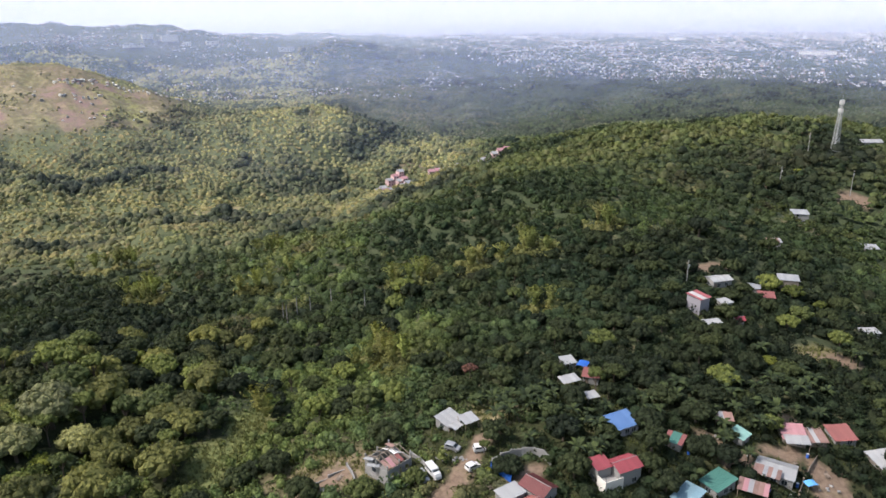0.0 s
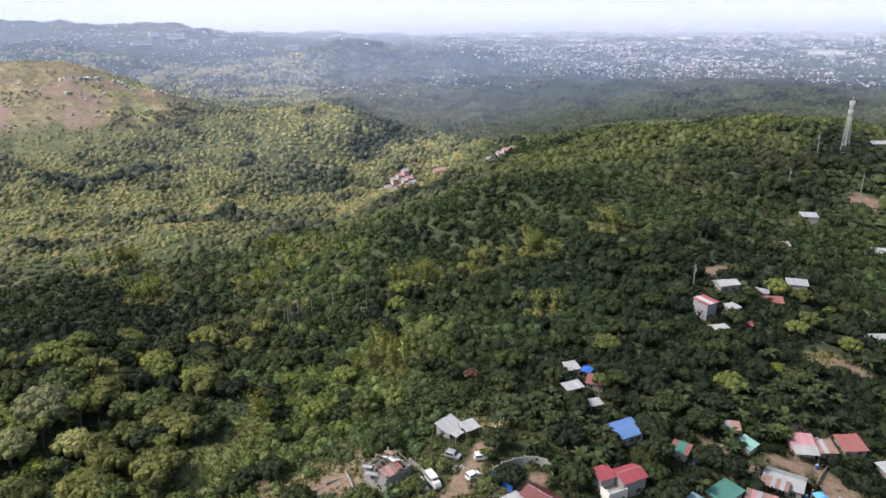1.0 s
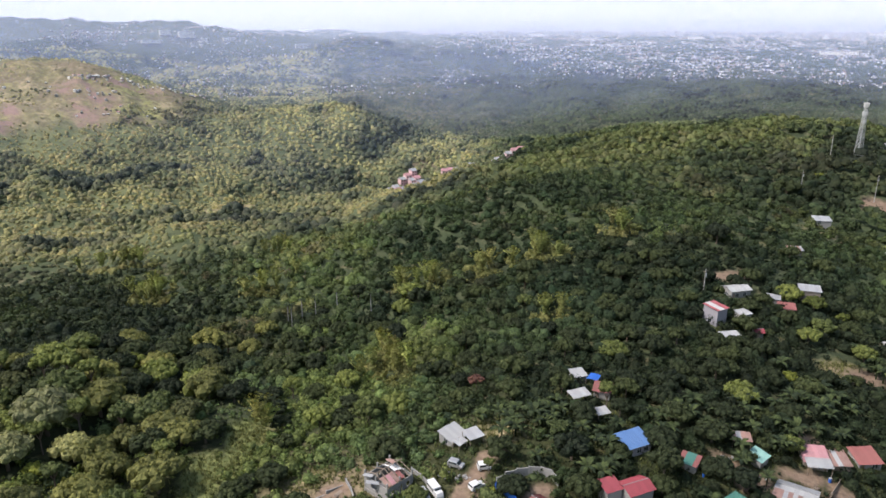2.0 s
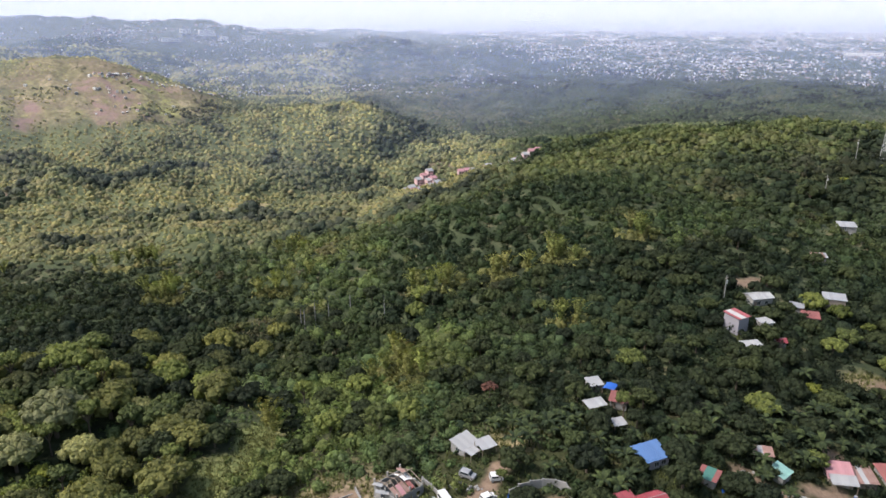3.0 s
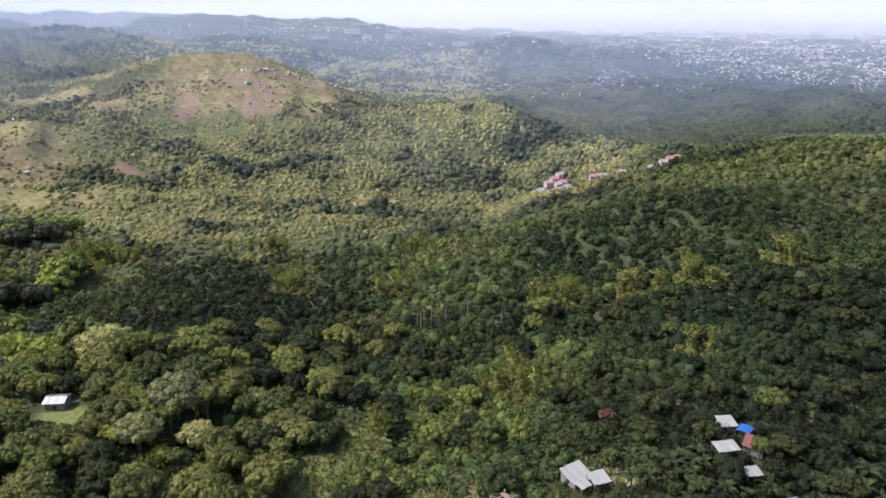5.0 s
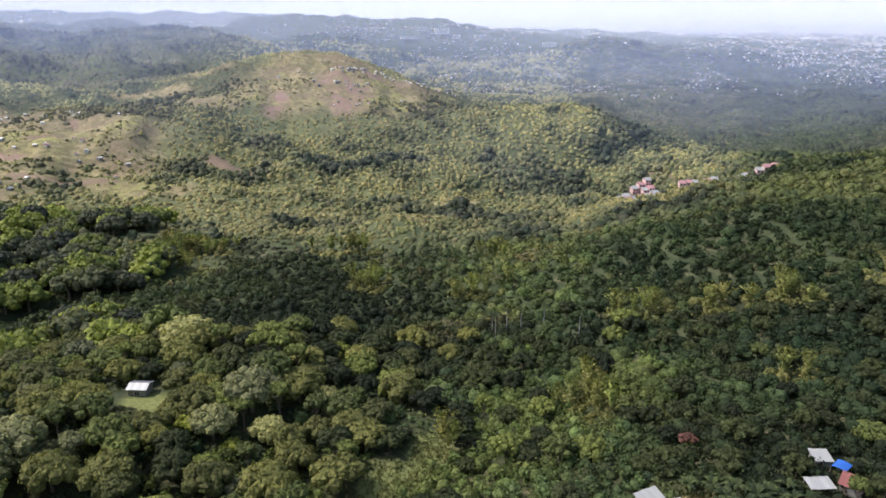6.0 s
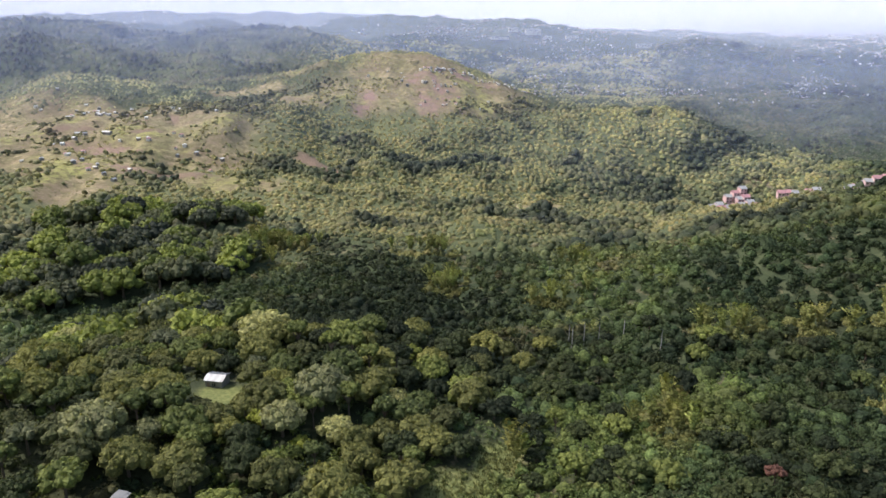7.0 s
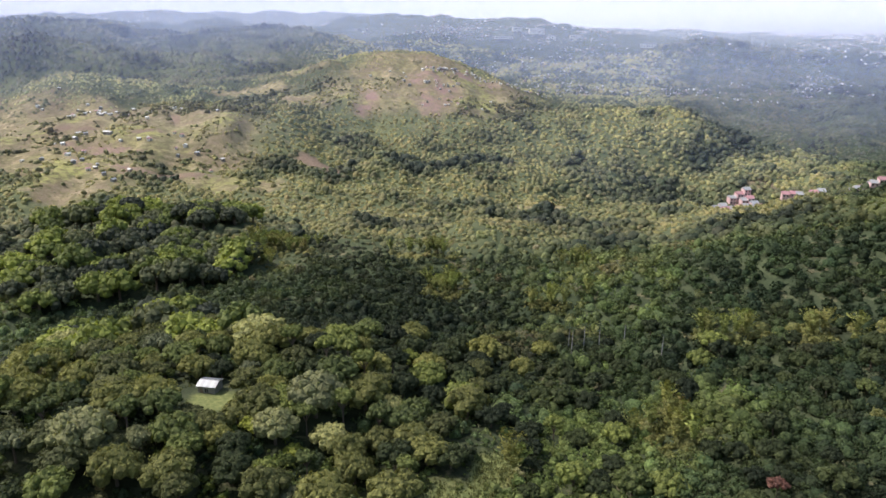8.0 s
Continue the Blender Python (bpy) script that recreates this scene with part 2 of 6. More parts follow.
def lush_and_shade(x, y):
    """Above 0: tall trees, tinted dark for gully shade; below 0: shrubs and bamboo, tinted pale for lit crests."""
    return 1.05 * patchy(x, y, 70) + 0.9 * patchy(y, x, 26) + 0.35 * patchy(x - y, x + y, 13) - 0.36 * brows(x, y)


# spurs: from x, y to x, y, height, breadth
SPURS = (
    (-225, 430, -159, 512, 6, 17), (-159, 512, -95, 462, 6, 17), (-66, 410, -78, 560, 4, 20), (-78, 560, -48, 640, 4, 18), (-228, 378, -185, 428, 5, 14),
    (-300, 480, -330, 560, 6, 20), (-230, 560, -250, 650, 7, 22), (-160, 600, -175, 690, 6, 20), (-120, 690, -60, 760, 6, 24), (-420, 520, -400, 600, 7, 22),
    (-55, 215, -57, 138, 3.5, 9),
    (-70, 1330, -50, 1120, 16, 34), (70, 1330, 50, 1070, 18, 36), (190, 1330, 185, 1090, 18, 36), (330, 1320, 320, 1120, 14, 36), (460, 1300, 440, 1120, 12, 40), (-190, 1300, -150, 1120, 14, 34),
)


def height(x, y):
    x, y = np.asarray(x, float), np.asarray(y, float)
    r, bearing = np.hypot(x, y), np.degrees(np.arctan2(x, y))
    near = np.full(x.shape, -10.0)
    for cx, cy, h, s in NEAR_RISES + FAR_RISES + HILLS + RELIEF:
        near = near + h * np.exp(-((x - cx) ** 2 + (y - cy) ** 2) / (2 * s * s))
    far = np.interp(r, (900, 1300, 1700, 2300, 3000, 3800, 4700), (-20, -52, -66, -58, -20, 16, 44))
    z = near + (far - near) * smooth(800, 1300, r)
    for ax, ay, bx, by, h, s in SPURS:
        dx, dy = bx - ax, by - ay
        k = np.clip(((x - ax) * dx + (y - ay) * dy) / (dx * dx + dy * dy), 0, 1)
        z = z + h * np.exp(-((x - ax - k * dx) ** 2 + (y - ay - k * dy) ** 2) / (2 * s * s))
    for b, d, h, sb, sd in DISTANT:
        z = z + h * np.exp(-((bearing - b) ** 2) / (2 * sb * sb) - ((r - d) ** 2) / (2 * sd * sd))
    z = z + rough(x, y, 45) * np.clip((r - 140) / 300, 0, 1) * 3.6 + rough(x + 60, y, 22) * smooth(170, 300, r) * 2.4 + (rough(x, y, 190) * 6 + rough(x + 300, y, 75) * 7) * smooth(900, 2000, r) * (1 - 0.8 * smooth(10, 20, bearing))
    z = z + (0.45 - 1.9 * np.abs(patchy(x + 35, y, 62))) * smooth(190, 300, r) * (1 - smooth(900, 1200, r)) * 3.2
    plain = 1 - smooth(1700, 2100, r) * smooth(0, 9, bearing)
    z = z + brows(x, y) * smooth(340, 480, r) * (3.2 + 6.5 * smooth(950, 1300, r)) * plain
    z = z + (0.3 - 2.6 * np.abs(patchy(x, y, 430))) * smooth(1100, 1700, r) * (6 + 13 * smooth(2500, 3200, r)) * plain
    return z


def ground_at(x, y):
    return float(height(x, y))


# bare places: x, y, reach along and across, turn in degrees
SOIL = (
    (4, 121, 2.0, 9, -25), (9, 130, 2.0, 5, -30), (-1, 112, 3.2, 7, -20), (17, 118, 4, 2.6, 30), (-26, 124, 7, 3, 20), (78, 120, 5, 6, 0), (71, 127, 5, 2.5, 0),
    (105, 166, 6, 3.5, 0), (77, 137, 3, 2, 0), (61, 124, 4, 3, 0), (57, 128, 3, 5, 20), (-393, 376, 26, 10, 30), (-345, 464, 22, 9, -20), (-330, 470, 14, 7, 0), (122, 264, 5, 4, 0),
    (-53, 223, 3, 2, 0), (186, 306, 6, 8, 0), (-500, 470, 26, 5, -40), (-560, 425, 50, 4, 20), (-470, 420, 22, 4, 35), (-620, 480, 40, 6, 10), (-430, 350, 16, 4, 60), (88, 214, 9, 3, 20),
)
DRY = (
    (-47, 147, 4, 12, -10), (-51, 134, 5, 8, -20), (12, 138, 6, 5, 0), (100, 168, 8, 4, 0), (-24, 127, 12, 6, 0), (118, 262, 9, 6, 0),
    (-430, 420, 60, 40, 0), (-465, 594, 40, 24, 0), (-560, 632, 60, 22, 0), (-660, 470, 120, 60, 10), (-350, 380, 40, 16, 30), (-520, 440, 120, 60, 10), (-400, 720, 80, 50, 20), (-330, 740, 60, 40, 30), (-350, 665, 75, 36, 10), (-410, 640, 50, 40, 0), (-300, 700, 45, 26, 20), (-500, 400, 75, 38, 15), (-450, 335, 62, 34, 20), (-520, 330, 60, 44, 0), (-408, 300, 30, 22, 30), (-170, 515, 34, 7, 40), (-205, 405, 26, 5, 50), (-62, 600, 20, 6, 70), (-20, 655, 24, 5, 10), (-560, 380, 70, 50, 0), (-600, 450, 110, 60, 10), (-560, 700, 60, 30, 0), (-166, 506, 24, 9, 0), (-198, 416, 20, 5, 0),
)
# long grass on the near brows
MEADOW = ((-119, 137, 7, 6, 45), (-48, 146, 4.5, 15, 0), (-52, 133, 6, 8, 0))
RED = (
    (-345, 672, 20, 26, 10), (-372, 700, 30, 12, 30), (-337, 640, 12, 16, 0), (-398, 620, 9, 30, 20), (-480, 380, 40, 6, 10), (-440, 352, 36, 8, 20), (-330, 745, 36, 9, 40),
)


def inside(spots, x, y):
    """How far into the bare places: 1 in the middle, 0 at the rim and outside."""
    out = np.zeros(np.shape(x))
    wx, wy = rough(x, y, 7) + 0.6 * rough(y, x, 2.3), rough(y + 31, x, 6) + 0.6 * rough(x, y + 17, 2.1)
    for cx, cy, a, b, turn in spots:
        c, s = math.cos(radians(turn)), math.sin(radians(turn))
        u, v = (x - cx) * c + (y - cy) * s, -(x - cx) * s + (y - cy) * c
        bend = min(9.0, 0.35 * min(a, b))
        out = np.maximum(out, 1 - smooth(0.5, 1.4, np.hypot((u + wx * bend) / a, (v + wy * bend) / b)))
    return out


def link_mesh(name, verts, faces, mat, parent=None, smooth_faces=False):
    me = bpy.data.meshes.new(name)
    verts, faces = np.asarray(verts, np.float32), np.asarray(faces, np.int32)
    k = faces.shape[1]
    me.vertices.add(len(verts))
    me.vertices.foreach_set("co", verts.ravel())
    me.loops.add(faces.size)
    me.loops.foreach_set("vertex_index", faces.ravel())
    me.polygons.add(len(faces))
    me.polygons.foreach_set("loop_start", np.arange(0, faces.size, k, dtype=np.int32))
    me.polygons.foreach_set("use_smooth", np.full(len(faces), smooth_faces))
    me.update(calc_edges=True)
    me.materials.append(mat)
    ob = new(name, me)
    ob.parent = parent
    return ob


def paint_points(ob, name, colours):
    a = ob.data.attributes.new(name, "FLOAT_COLOR", "POINT")
    rgba = np.ones((len(colours), 4), np.float32)
    rgba[:, :3] = colours
    a.data.foreach_set("color", rgba.ravel())


def build_ground():
    bearings = np.concatenate([np.arange(-180, -72, 6.0), np.arange(-72, 46, 0.3), np.arange(46, 180, 6.0)])
    rings = np.concatenate([[0.5, 15, 35, 50, 62], np.geomspace(72, 4750, 240)])
    b, r = np.meshgrid(np.radians(bearings), rings)
    x, y = r * np.sin(b), r * np.cos(b)
    z = height(x, y)
    n, m = x.shape
    i = np.arange(n * m).reshape(n, m)
    nxt = np.roll(i, -1, axis=1)
    faces = np.stack([i[:-1], nxt[:-1], nxt[1:], i[1:]], -1).reshape(-1, 4)
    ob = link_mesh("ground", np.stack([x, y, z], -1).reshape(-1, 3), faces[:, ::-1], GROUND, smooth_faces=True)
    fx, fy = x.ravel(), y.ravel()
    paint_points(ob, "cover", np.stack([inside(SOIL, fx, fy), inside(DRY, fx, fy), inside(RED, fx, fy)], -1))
    fr, fb = np.hypot(fx, fy), np.degrees(np.arctan2(fx, fy))
    # where the ground is painted paler, as if sunlit
    sunny = smooth(300, 460, fr) * (1 - smooth(0, 6, fb)) * (1 - smooth(800, 1050, fr) * smooth(-16, -6, fb)) * (1 - smooth(1200, 1700, fr)) * (1 - 0.85 * smooth(-0.6, 0.4, lush_and_shade(fx, fy)))
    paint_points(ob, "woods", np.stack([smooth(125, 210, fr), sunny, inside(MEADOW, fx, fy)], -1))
    return tagged(ob, "hilly ground with dry grass, bare soil and undergrowth", "ground", kind="structure")


build_ground()


def build_haze():
    """Added see-through sheets that stand in for haze, one behind another, thin at the ground and denser above it."""
    for radius, share in ((640, 0.03), (900, 0.055), (1120, 0.045), (1350, 0.075), (1850, 0.08), (2800, 0.15), (3950, 0.28), (4420, 0.55)):
        b, top = np.radians(np.arange(-80, 56, 1.0)), 110 + radius * 0.12
        levels = np.concatenate([np.arange(-160, 110, 12.0), np.linspace(112, top, 4)])
        bb, zz = np.meshgrid(b, levels)
        q = radius + (zz - 100) * (0.8 if radius < 3000 else 1.6)
        x, y = q * np.sin(bb), q * np.cos(bb)
        n, m = x.shape
        i = np.arange(n * m).reshape(n, m)
        faces = np.stack([i[:-1, :-1], i[:-1, 1:], i[1:, 1:], i[1:, :-1]], -1).reshape(-1, 4)
        ob = link_mesh("haze", np.stack([x, y, zz], -1).reshape(-1, 3), faces, BLUE_HAZE if radius < 2000 else HAZE, smooth_faces=True)
        # thickness set by bearing, to tune how veiled the hills on each side look
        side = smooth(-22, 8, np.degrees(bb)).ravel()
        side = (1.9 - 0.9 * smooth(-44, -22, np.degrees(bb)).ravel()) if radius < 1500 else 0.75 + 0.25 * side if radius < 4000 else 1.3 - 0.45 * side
        if radius > 4300:   # overhead the last sheet nearly hides the sky and gives it a milky colour
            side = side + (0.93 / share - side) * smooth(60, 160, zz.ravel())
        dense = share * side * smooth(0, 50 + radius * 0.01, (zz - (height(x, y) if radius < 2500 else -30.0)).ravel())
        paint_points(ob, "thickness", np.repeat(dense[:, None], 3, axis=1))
        tagged(ob, "pale blue-white haze hanging in the distance", "haze", kind="structure")


build_haze()


# ---- building materials ----
SHEET = {
    "white": paint("white_sheet", (0.30, 0.31, 0.325), 0.45, (0.42, 0.37, 0.32), 0.35, 0.5, 0.0),
    "bright": paint("bright_sheet", (0.60, 0.60, 0.59), 0.5, (0.5, 0.45, 0.4), 0.3, 0.5),
    "grey": paint("grey_sheet", (0.36, 0.37, 0.39), 0.45, (0.28, 0.22, 0.18), 0.5, 0.5, 0.3),
    "rust": paint("rusty_sheet", (0.24, 0.14, 0.12), 0.7, (0.38, 0.33, 0.30), 0.6, 0.9, 0.0, 0.3),
    "pink": paint("pink_sheet", (0.38, 0.19, 0.21), 0.55, (0.5, 0.4, 0.38), 0.3, 0.5),
    "red": paint("red_sheet", (0.24, 0.045, 0.06), 0.5, (0.32, 0.08, 0.08), 0.4, 0.5),
    "maroon": paint("maroon_sheet", (0.15, 0.042, 0.042), 0.55, (0.13, 0.05, 0.045), 0.5, 0.5),
    "brick": paint("dull_red_sheet", (0.24, 0.085, 0.08), 0.6, (0.22, 0.13, 0.11), 0.5, 0.5),
    "blue": paint("blue_sheet", (0.07, 0.15, 0.33), 0.45, (0.12, 0.2, 0.38), 0.35, 0.5),
    "sky": paint("pale_blue_sheet", (0.19, 0.30, 0.36), 0.45, (0.2, 0.3, 0.35), 0.3, 0.5),
    "green": paint("green_sheet", (0.06, 0.17, 0.14), 0.45, (0.1, 0.2, 0.17), 0.35, 0.5),
    "teal": paint("teal_sheet", (0.19, 0.36, 0.33), 0.5, (0.2, 0.3, 0.28), 0.35, 0.5),
}
CONCRETE = paint("bare_concrete", (0.27, 0.265, 0.26), 0.9, (0.2, 0.19, 0.18), 0.6, 0.7)
WHITEWASH = paint("whitewashed_wall", (0.24, 0.235, 0.235), 0.85, (0.27, 0.29, 0.26), 0.5, 0.6)
CREAM = paint("cream_wall", (0.26, 0.225, 0.195), 0.85, (0.3, 0.25, 0.2), 0.5, 0.6)
PALE_WALL = paint("pale_painted_wall", (0.72, 0.69, 0.64), 0.8, (0.5, 0.46, 0.42), 0.3, 0.1)
LILAC = paint("lilac_grey_wall", (0.29, 0.28, 0.32), 0.85, (0.26, 0.24, 0.25), 0.5, 0.6)
TIMBER = paint("grey_timber", (0.24, 0.19, 0.15), 0.85, (0.12, 0.1, 0.08), 0.5, 1.5)
STEEL = paint("galvanised_steel", (0.50, 0.51, 0.52), 0.5, (0.35, 0.32, 0.3), 0.3, 1.0, 0.4)
DARK = paint("dark_opening", (0.03, 0.03, 0.035), 0.6, (0.05, 0.045, 0.04), 0.3, 1.0)
RUBBER = paint("tyre_rubber", (0.03, 0.03, 0.03), 0.9)
CARPAINT = paint("white_car_paint", (0.62, 0.62, 0.63), 0.25, (0.5, 0.46, 0.42), 0.25, 1.0)
TARP_BLUE = paint("blue_tarpaulin", (0.02, 0.10, 0.42), 0.4, (0.03, 0.12, 0.35), 0.3, 1.0)
TARP_LIGHT = paint("light_blue_tarpaulin", (0.12, 0.36, 0.68), 0.4, (0.2, 0.35, 0.55), 0.3, 1.0)
TARP_WHITE = paint("white_tarpaulin", (0.78, 0.77, 0.76), 0.5, (0.6, 0.55, 0.5), 0.2, 1.0)
PINK_WALL = paint("pink_wall", (0.62, 0.42, 0.42), 0.8, (0.5, 0.4, 0.38), 0.25, 0.2)
GLASS = material("window_glass")[0]
GLASS.node_tree.nodes["Principled BSDF"].inputs["Base Color"].default_value = (0.03, 0.04, 0.05, 1)
GLASS.node_tree.nodes["Principled BSDF"].inputs["Roughness"].default_value = 0.08
CLEAR = []   # yards that keep trees off: x, y, reach


# ---- building helpers ----
def part(name, bm, mat, parent, label=""):
    me = bpy.data.meshes.new(name)
    bm.to_mesh(me)
    bm.free()
    me.materials.append(mat)
    ob = new(name, me)
    ob.parent = parent
    if label:
        tagged(ob, label)
    return ob


def box(bm, x0, x1, y0, y1, z0, z1, m=None):
    v = [bm.verts.new(p) for p in ((x0, y0, z0), (x1, y0, z0), (x1, y1, z0), (x0, y1, z0), (x0, y0, z1), (x1, y0, z1), (x1, y1, z1), (x0, y1, z1))]
    if m is not None:
        for p in v:
            p.co = m @ p.co
    for f in ((3, 2, 1, 0), (4, 5, 6, 7), (0, 1, 5, 4), (1, 2, 6, 5), (2, 3, 7, 6), (3, 0, 4, 7)):
        bm.faces.new([v[i] for i in f])
    return bm


def bar(bm, a, b, thick):
    """A square bar between two places."""
    a, b = Vector(a), Vector(b)
    m = Matrix.Translation(a) @ (b - a).to_track_quat("Z", "Y").to_matrix().to_4x4()
    t = thick / 2
    return box(bm, -t, t, -t, t, 0, (b - a).length, m)


def drum(bm, radius, z0, z1, sides=10, m=Matrix.Identity(4), top=None):
    top = radius if top is None else top
    lo = [bm.verts.new(m @ Vector((radius * math.cos(6.2832 * k / sides), radius * math.sin(6.2832 * k / sides), z0))) for k in range(sides)]
    hi = [bm.verts.new(m @ Vector((top * math.cos(6.2832 * k / sides), top * math.sin(6.2832 * k / sides), z1))) for k in range(sides)]
    for k in range(sides):
        j = (k + 1) % sides
        bm.faces.new((lo[k], lo[j], hi[j], hi[k]))
    bm.faces.new(hi)
    bm.faces.new(lo[::-1])
    return bm


def empty(name, x, y, z, yaw=0.0):
    ob = new(name)
    ob.matrix_world = pose(x, y, z, 0, 0, yaw)
    ob.empty_display_size = 0.5
    return ob


SHEETS = {}


def sheet_mesh(wide, length, mat):
    """One ribbed roofing sheet, shared by all of its size and colour."""
    key = (round(wide, 2), round(length, 2), mat.name)
    if key not in SHEETS:
        bm = bmesh.new()
        ribs, pts = 4, []
        for k in range(ribs):
            u = wide * k / ribs
            pts += [(u, 0.0), (u + wide / ribs * 0.55, 0.0), (u + wide / ribs * 0.68, 0.045), (u + wide / ribs * 0.87, 0.045)]
        pts.append((wide, 0.0))
        lo = [bm.verts.new((u, 0, v)) for u, v in pts]
        hi = [bm.verts.new((u, length, v)) for u, v in pts]
        for k in range(len(pts) - 1):
            bm.faces.new((lo[k], lo[k + 1], hi[k + 1], hi[k]))
        me = bpy.data.meshes.new("roof_sheet")
        bm.to_mesh(me)
        bm.free()
        me.materials.append(mat)
        SHEETS[key] = me
    return SHEETS[key]


def lay_sheets(roof, w, length, colours, place, dice):
    """A slope of sheets along x; place() turns (u, slope y = 0) into the roof's own space."""
    n = max(2, round(w / 0.9))
    for k in range(n):
        mat = SHEET[colours[k % len(colours)]] if len(colours) > 1 else SHEET[colours[0]]
        ob = new("roof_sheet", sheet_mesh(w / n + 0.03, length, mat))
        ob.parent = roof
        ob.matrix_basis = place @ pose(-w / 2 + w / n * k, dice.uniform(-0.06, 0.06), dice.uniform(0, 0.03), 0, 0, dice.uniform(-0.5, 0.5))


def wall_side(bm, m, length, h, holes, t=0.15, foot=-1.2):
    """One closed wall along x from 0 to length with rectangular holes (u0, u1, z0, z1) right through it."""
    us = sorted({0.0, length, *(v for q in holes for v in q[:2])})
    zs = sorted({foot, h, *(v for q in holes for v in q[2:])})
    solid = {(i, j) for i in range(len(us) - 1) for j in range(len(zs) - 1)
             if not any(q[0] <= (us[i] + us[i + 1]) / 2 <= q[1] and q[2] <= (zs[j] + zs[j + 1]) / 2 <= q[3] for q in holes)}
    made = {}

    def vert(i, k, j):
        if (i, k, j) not in made:
            made[i, k, j] = bm.verts.new(m @ Vector((us[i], t * k, zs[j])))
        return made[i, k, j]

    for i, j in solid:
        bm.faces.new((vert(i, 0, j), vert(i + 1, 0, j), vert(i + 1, 0, j + 1), vert(i, 0, j + 1)))
        bm.faces.new((vert(i, 1, j + 1), vert(i + 1, 1, j + 1), vert(i + 1, 1, j), vert(i, 1, j)))
        for di, dj, a, b in ((-1, 0, (i, j + 1), (i, j)), (1, 0, (i + 1, j), (i + 1, j + 1)), (0, -1, (i, j), (i + 1, j)), (0, 1, (i + 1, j + 1), (i, j + 1))):
            if (i + di, j + dj) not in solid:
                bm.faces.new((vert(a[0], 0, a[1]), vert(a[0], 1, a[1]), vert(b[0], 1, b[1]), vert(b[0], 0, b[1])))
    return bm


def house(label, x, y, yaw, w, d, h, colours, wall, rise=0.9, form="shed", over=0.35, front=1, side=1, name="house", second=None, door=True):
    """A small house: walls with real openings, windows, a door and a sheet roof. Its front looks along its own -y."""
    dice = random.Random(int(x * 13 + y * 7))
    c, s = math.cos(radians(yaw)), math.sin(radians(yaw))
    corners = [(x + a * w / 2 * c - b * d / 2 * s, y + a * w / 2 * s + b * d / 2 * c) for a in (-1, 1) for b in (-1, 1)]
    base = min(ground_at(*p) for p in corners) - 0.3
    top = empty(name, x, y, base, yaw)
    tagged(top, label, "house")
    CLEAR.append((x, y, max(w, d) * 0.55 + 1.1))
    sides = ((pose(-w / 2, -d / 2, 0), w, front), (pose(w / 2, -d / 2, 0, 0, 0, 90), d, side), (pose(w / 2, d / 2, 0, 0, 0, 180), w, 1), (pose(-w / 2, d / 2, 0, 0, 0, 270), d, side))
    fittings = []
    storeys = 2 if h > 4.4 else 1
    for k, (m, length, count) in enumerate(sides):
        holes = []
        for level in range(storeys):
            z = level * 2.7
            for j in range(count):
                mid = length * (j + 0.75) / (count + 0.5)
                a = min(0.55, length / 6)
                holes.append((mid - a, mid + a, z + 0.95, z + 2.0))
        if k == 0 and door:
            holes = [q for q in holes if q[0] > 1.35 or q[2] > 2.5] + [(0.4, 1.25, 0.05, 2.0)]
        byu = sorted(holes)
        flat = [q for n, q in enumerate(byu) if all(q[0] >= p[1] or q[1] <= p[0] for p in byu[:n])]
        inset = 0.151 if k % 2 else 0.0
        part("wall", wall_side(bmesh.new(), m @ pose(inset, 0, 0), length - 2 * inset, h, [(q[0] - inset, q[1] - inset, q[2], q[3]) for q in flat]), wall, top)
        fittings += [(m, q) for q in flat]
    bm = box(bmesh.new(), -w / 2 - 0.05, w / 2 + 0.05, -d / 2 - 0.05, d / 2 + 0.05, -1.4, 0.03)
    part("floor_slab", bm, CONCRETE, top)
    for m, (u0, u1, z0, z1) in fittings:
        if z0 < 0.5:
            leaf = part("door", box(bmesh.new(), u0 + 0.03, u1 - 0.03, 0.05, 0.09, z0, z1 - 0.03), TIMBER, top, "weathered timber door")
            leaf.matrix_basis = m
        else:
            bm = bmesh.new()
            for a, b, e, f in ((u0, u1, z0 - 0.06, z0), (u0, u1, z1, z1 + 0.06), (u0 - 0.06, u0, z0 - 0.06, z1 + 0.06), (u1, u1 + 0.06, z0 - 0.06, z1 + 0.06), ((u0 + u1) / 2 - 0.025, (u0 + u1) / 2 + 0.025, z0, z1)):
                box(bm, a, b, -0.04, 0.06, e, f)
            win = part("window", bm, STEEL, top)
            win.matrix_basis = m
            pane = part("pane", box(bmesh.new(), u0, u1, 0.08, 0.1, z0, z1), GLASS, win)
            pane.matrix_basis = Matrix.Identity(4)
    bm = bmesh.new()
    if form == "shed":
        run = d + 2 * over
        tilt = math.degrees(math.atan2(rise, d))
        length = run / math.cos(radians(tilt))
        # gables under the slope
        z0 = h
        for sx in (-w / 2 + 0.02, w / 2 - 0.12):
            v = [bm.verts.new(p) for p in ((sx, -d / 2, z0), (sx, d / 2, z0), (sx, d / 2, z0 + rise), (sx + 0.1, -d / 2, z0), (sx + 0.1, d / 2, z0), (sx + 0.1, d / 2, z0 + rise))]
            for f in ((0, 1, 2), (5, 4, 3), (0, 2, 5, 3), (1, 4, 5, 2)):
                bm.faces.new([v[i] for i in f])
        box(bm, -w / 2, w / 2, d / 2 - 0.12, d / 2, h, h + rise)
        place = pose(0, -d / 2 - over, h - rise * over / d + 0.08, tilt, 0, 0)
        slopes = [(place, colours)]
    else:
        half = d / 2 + over
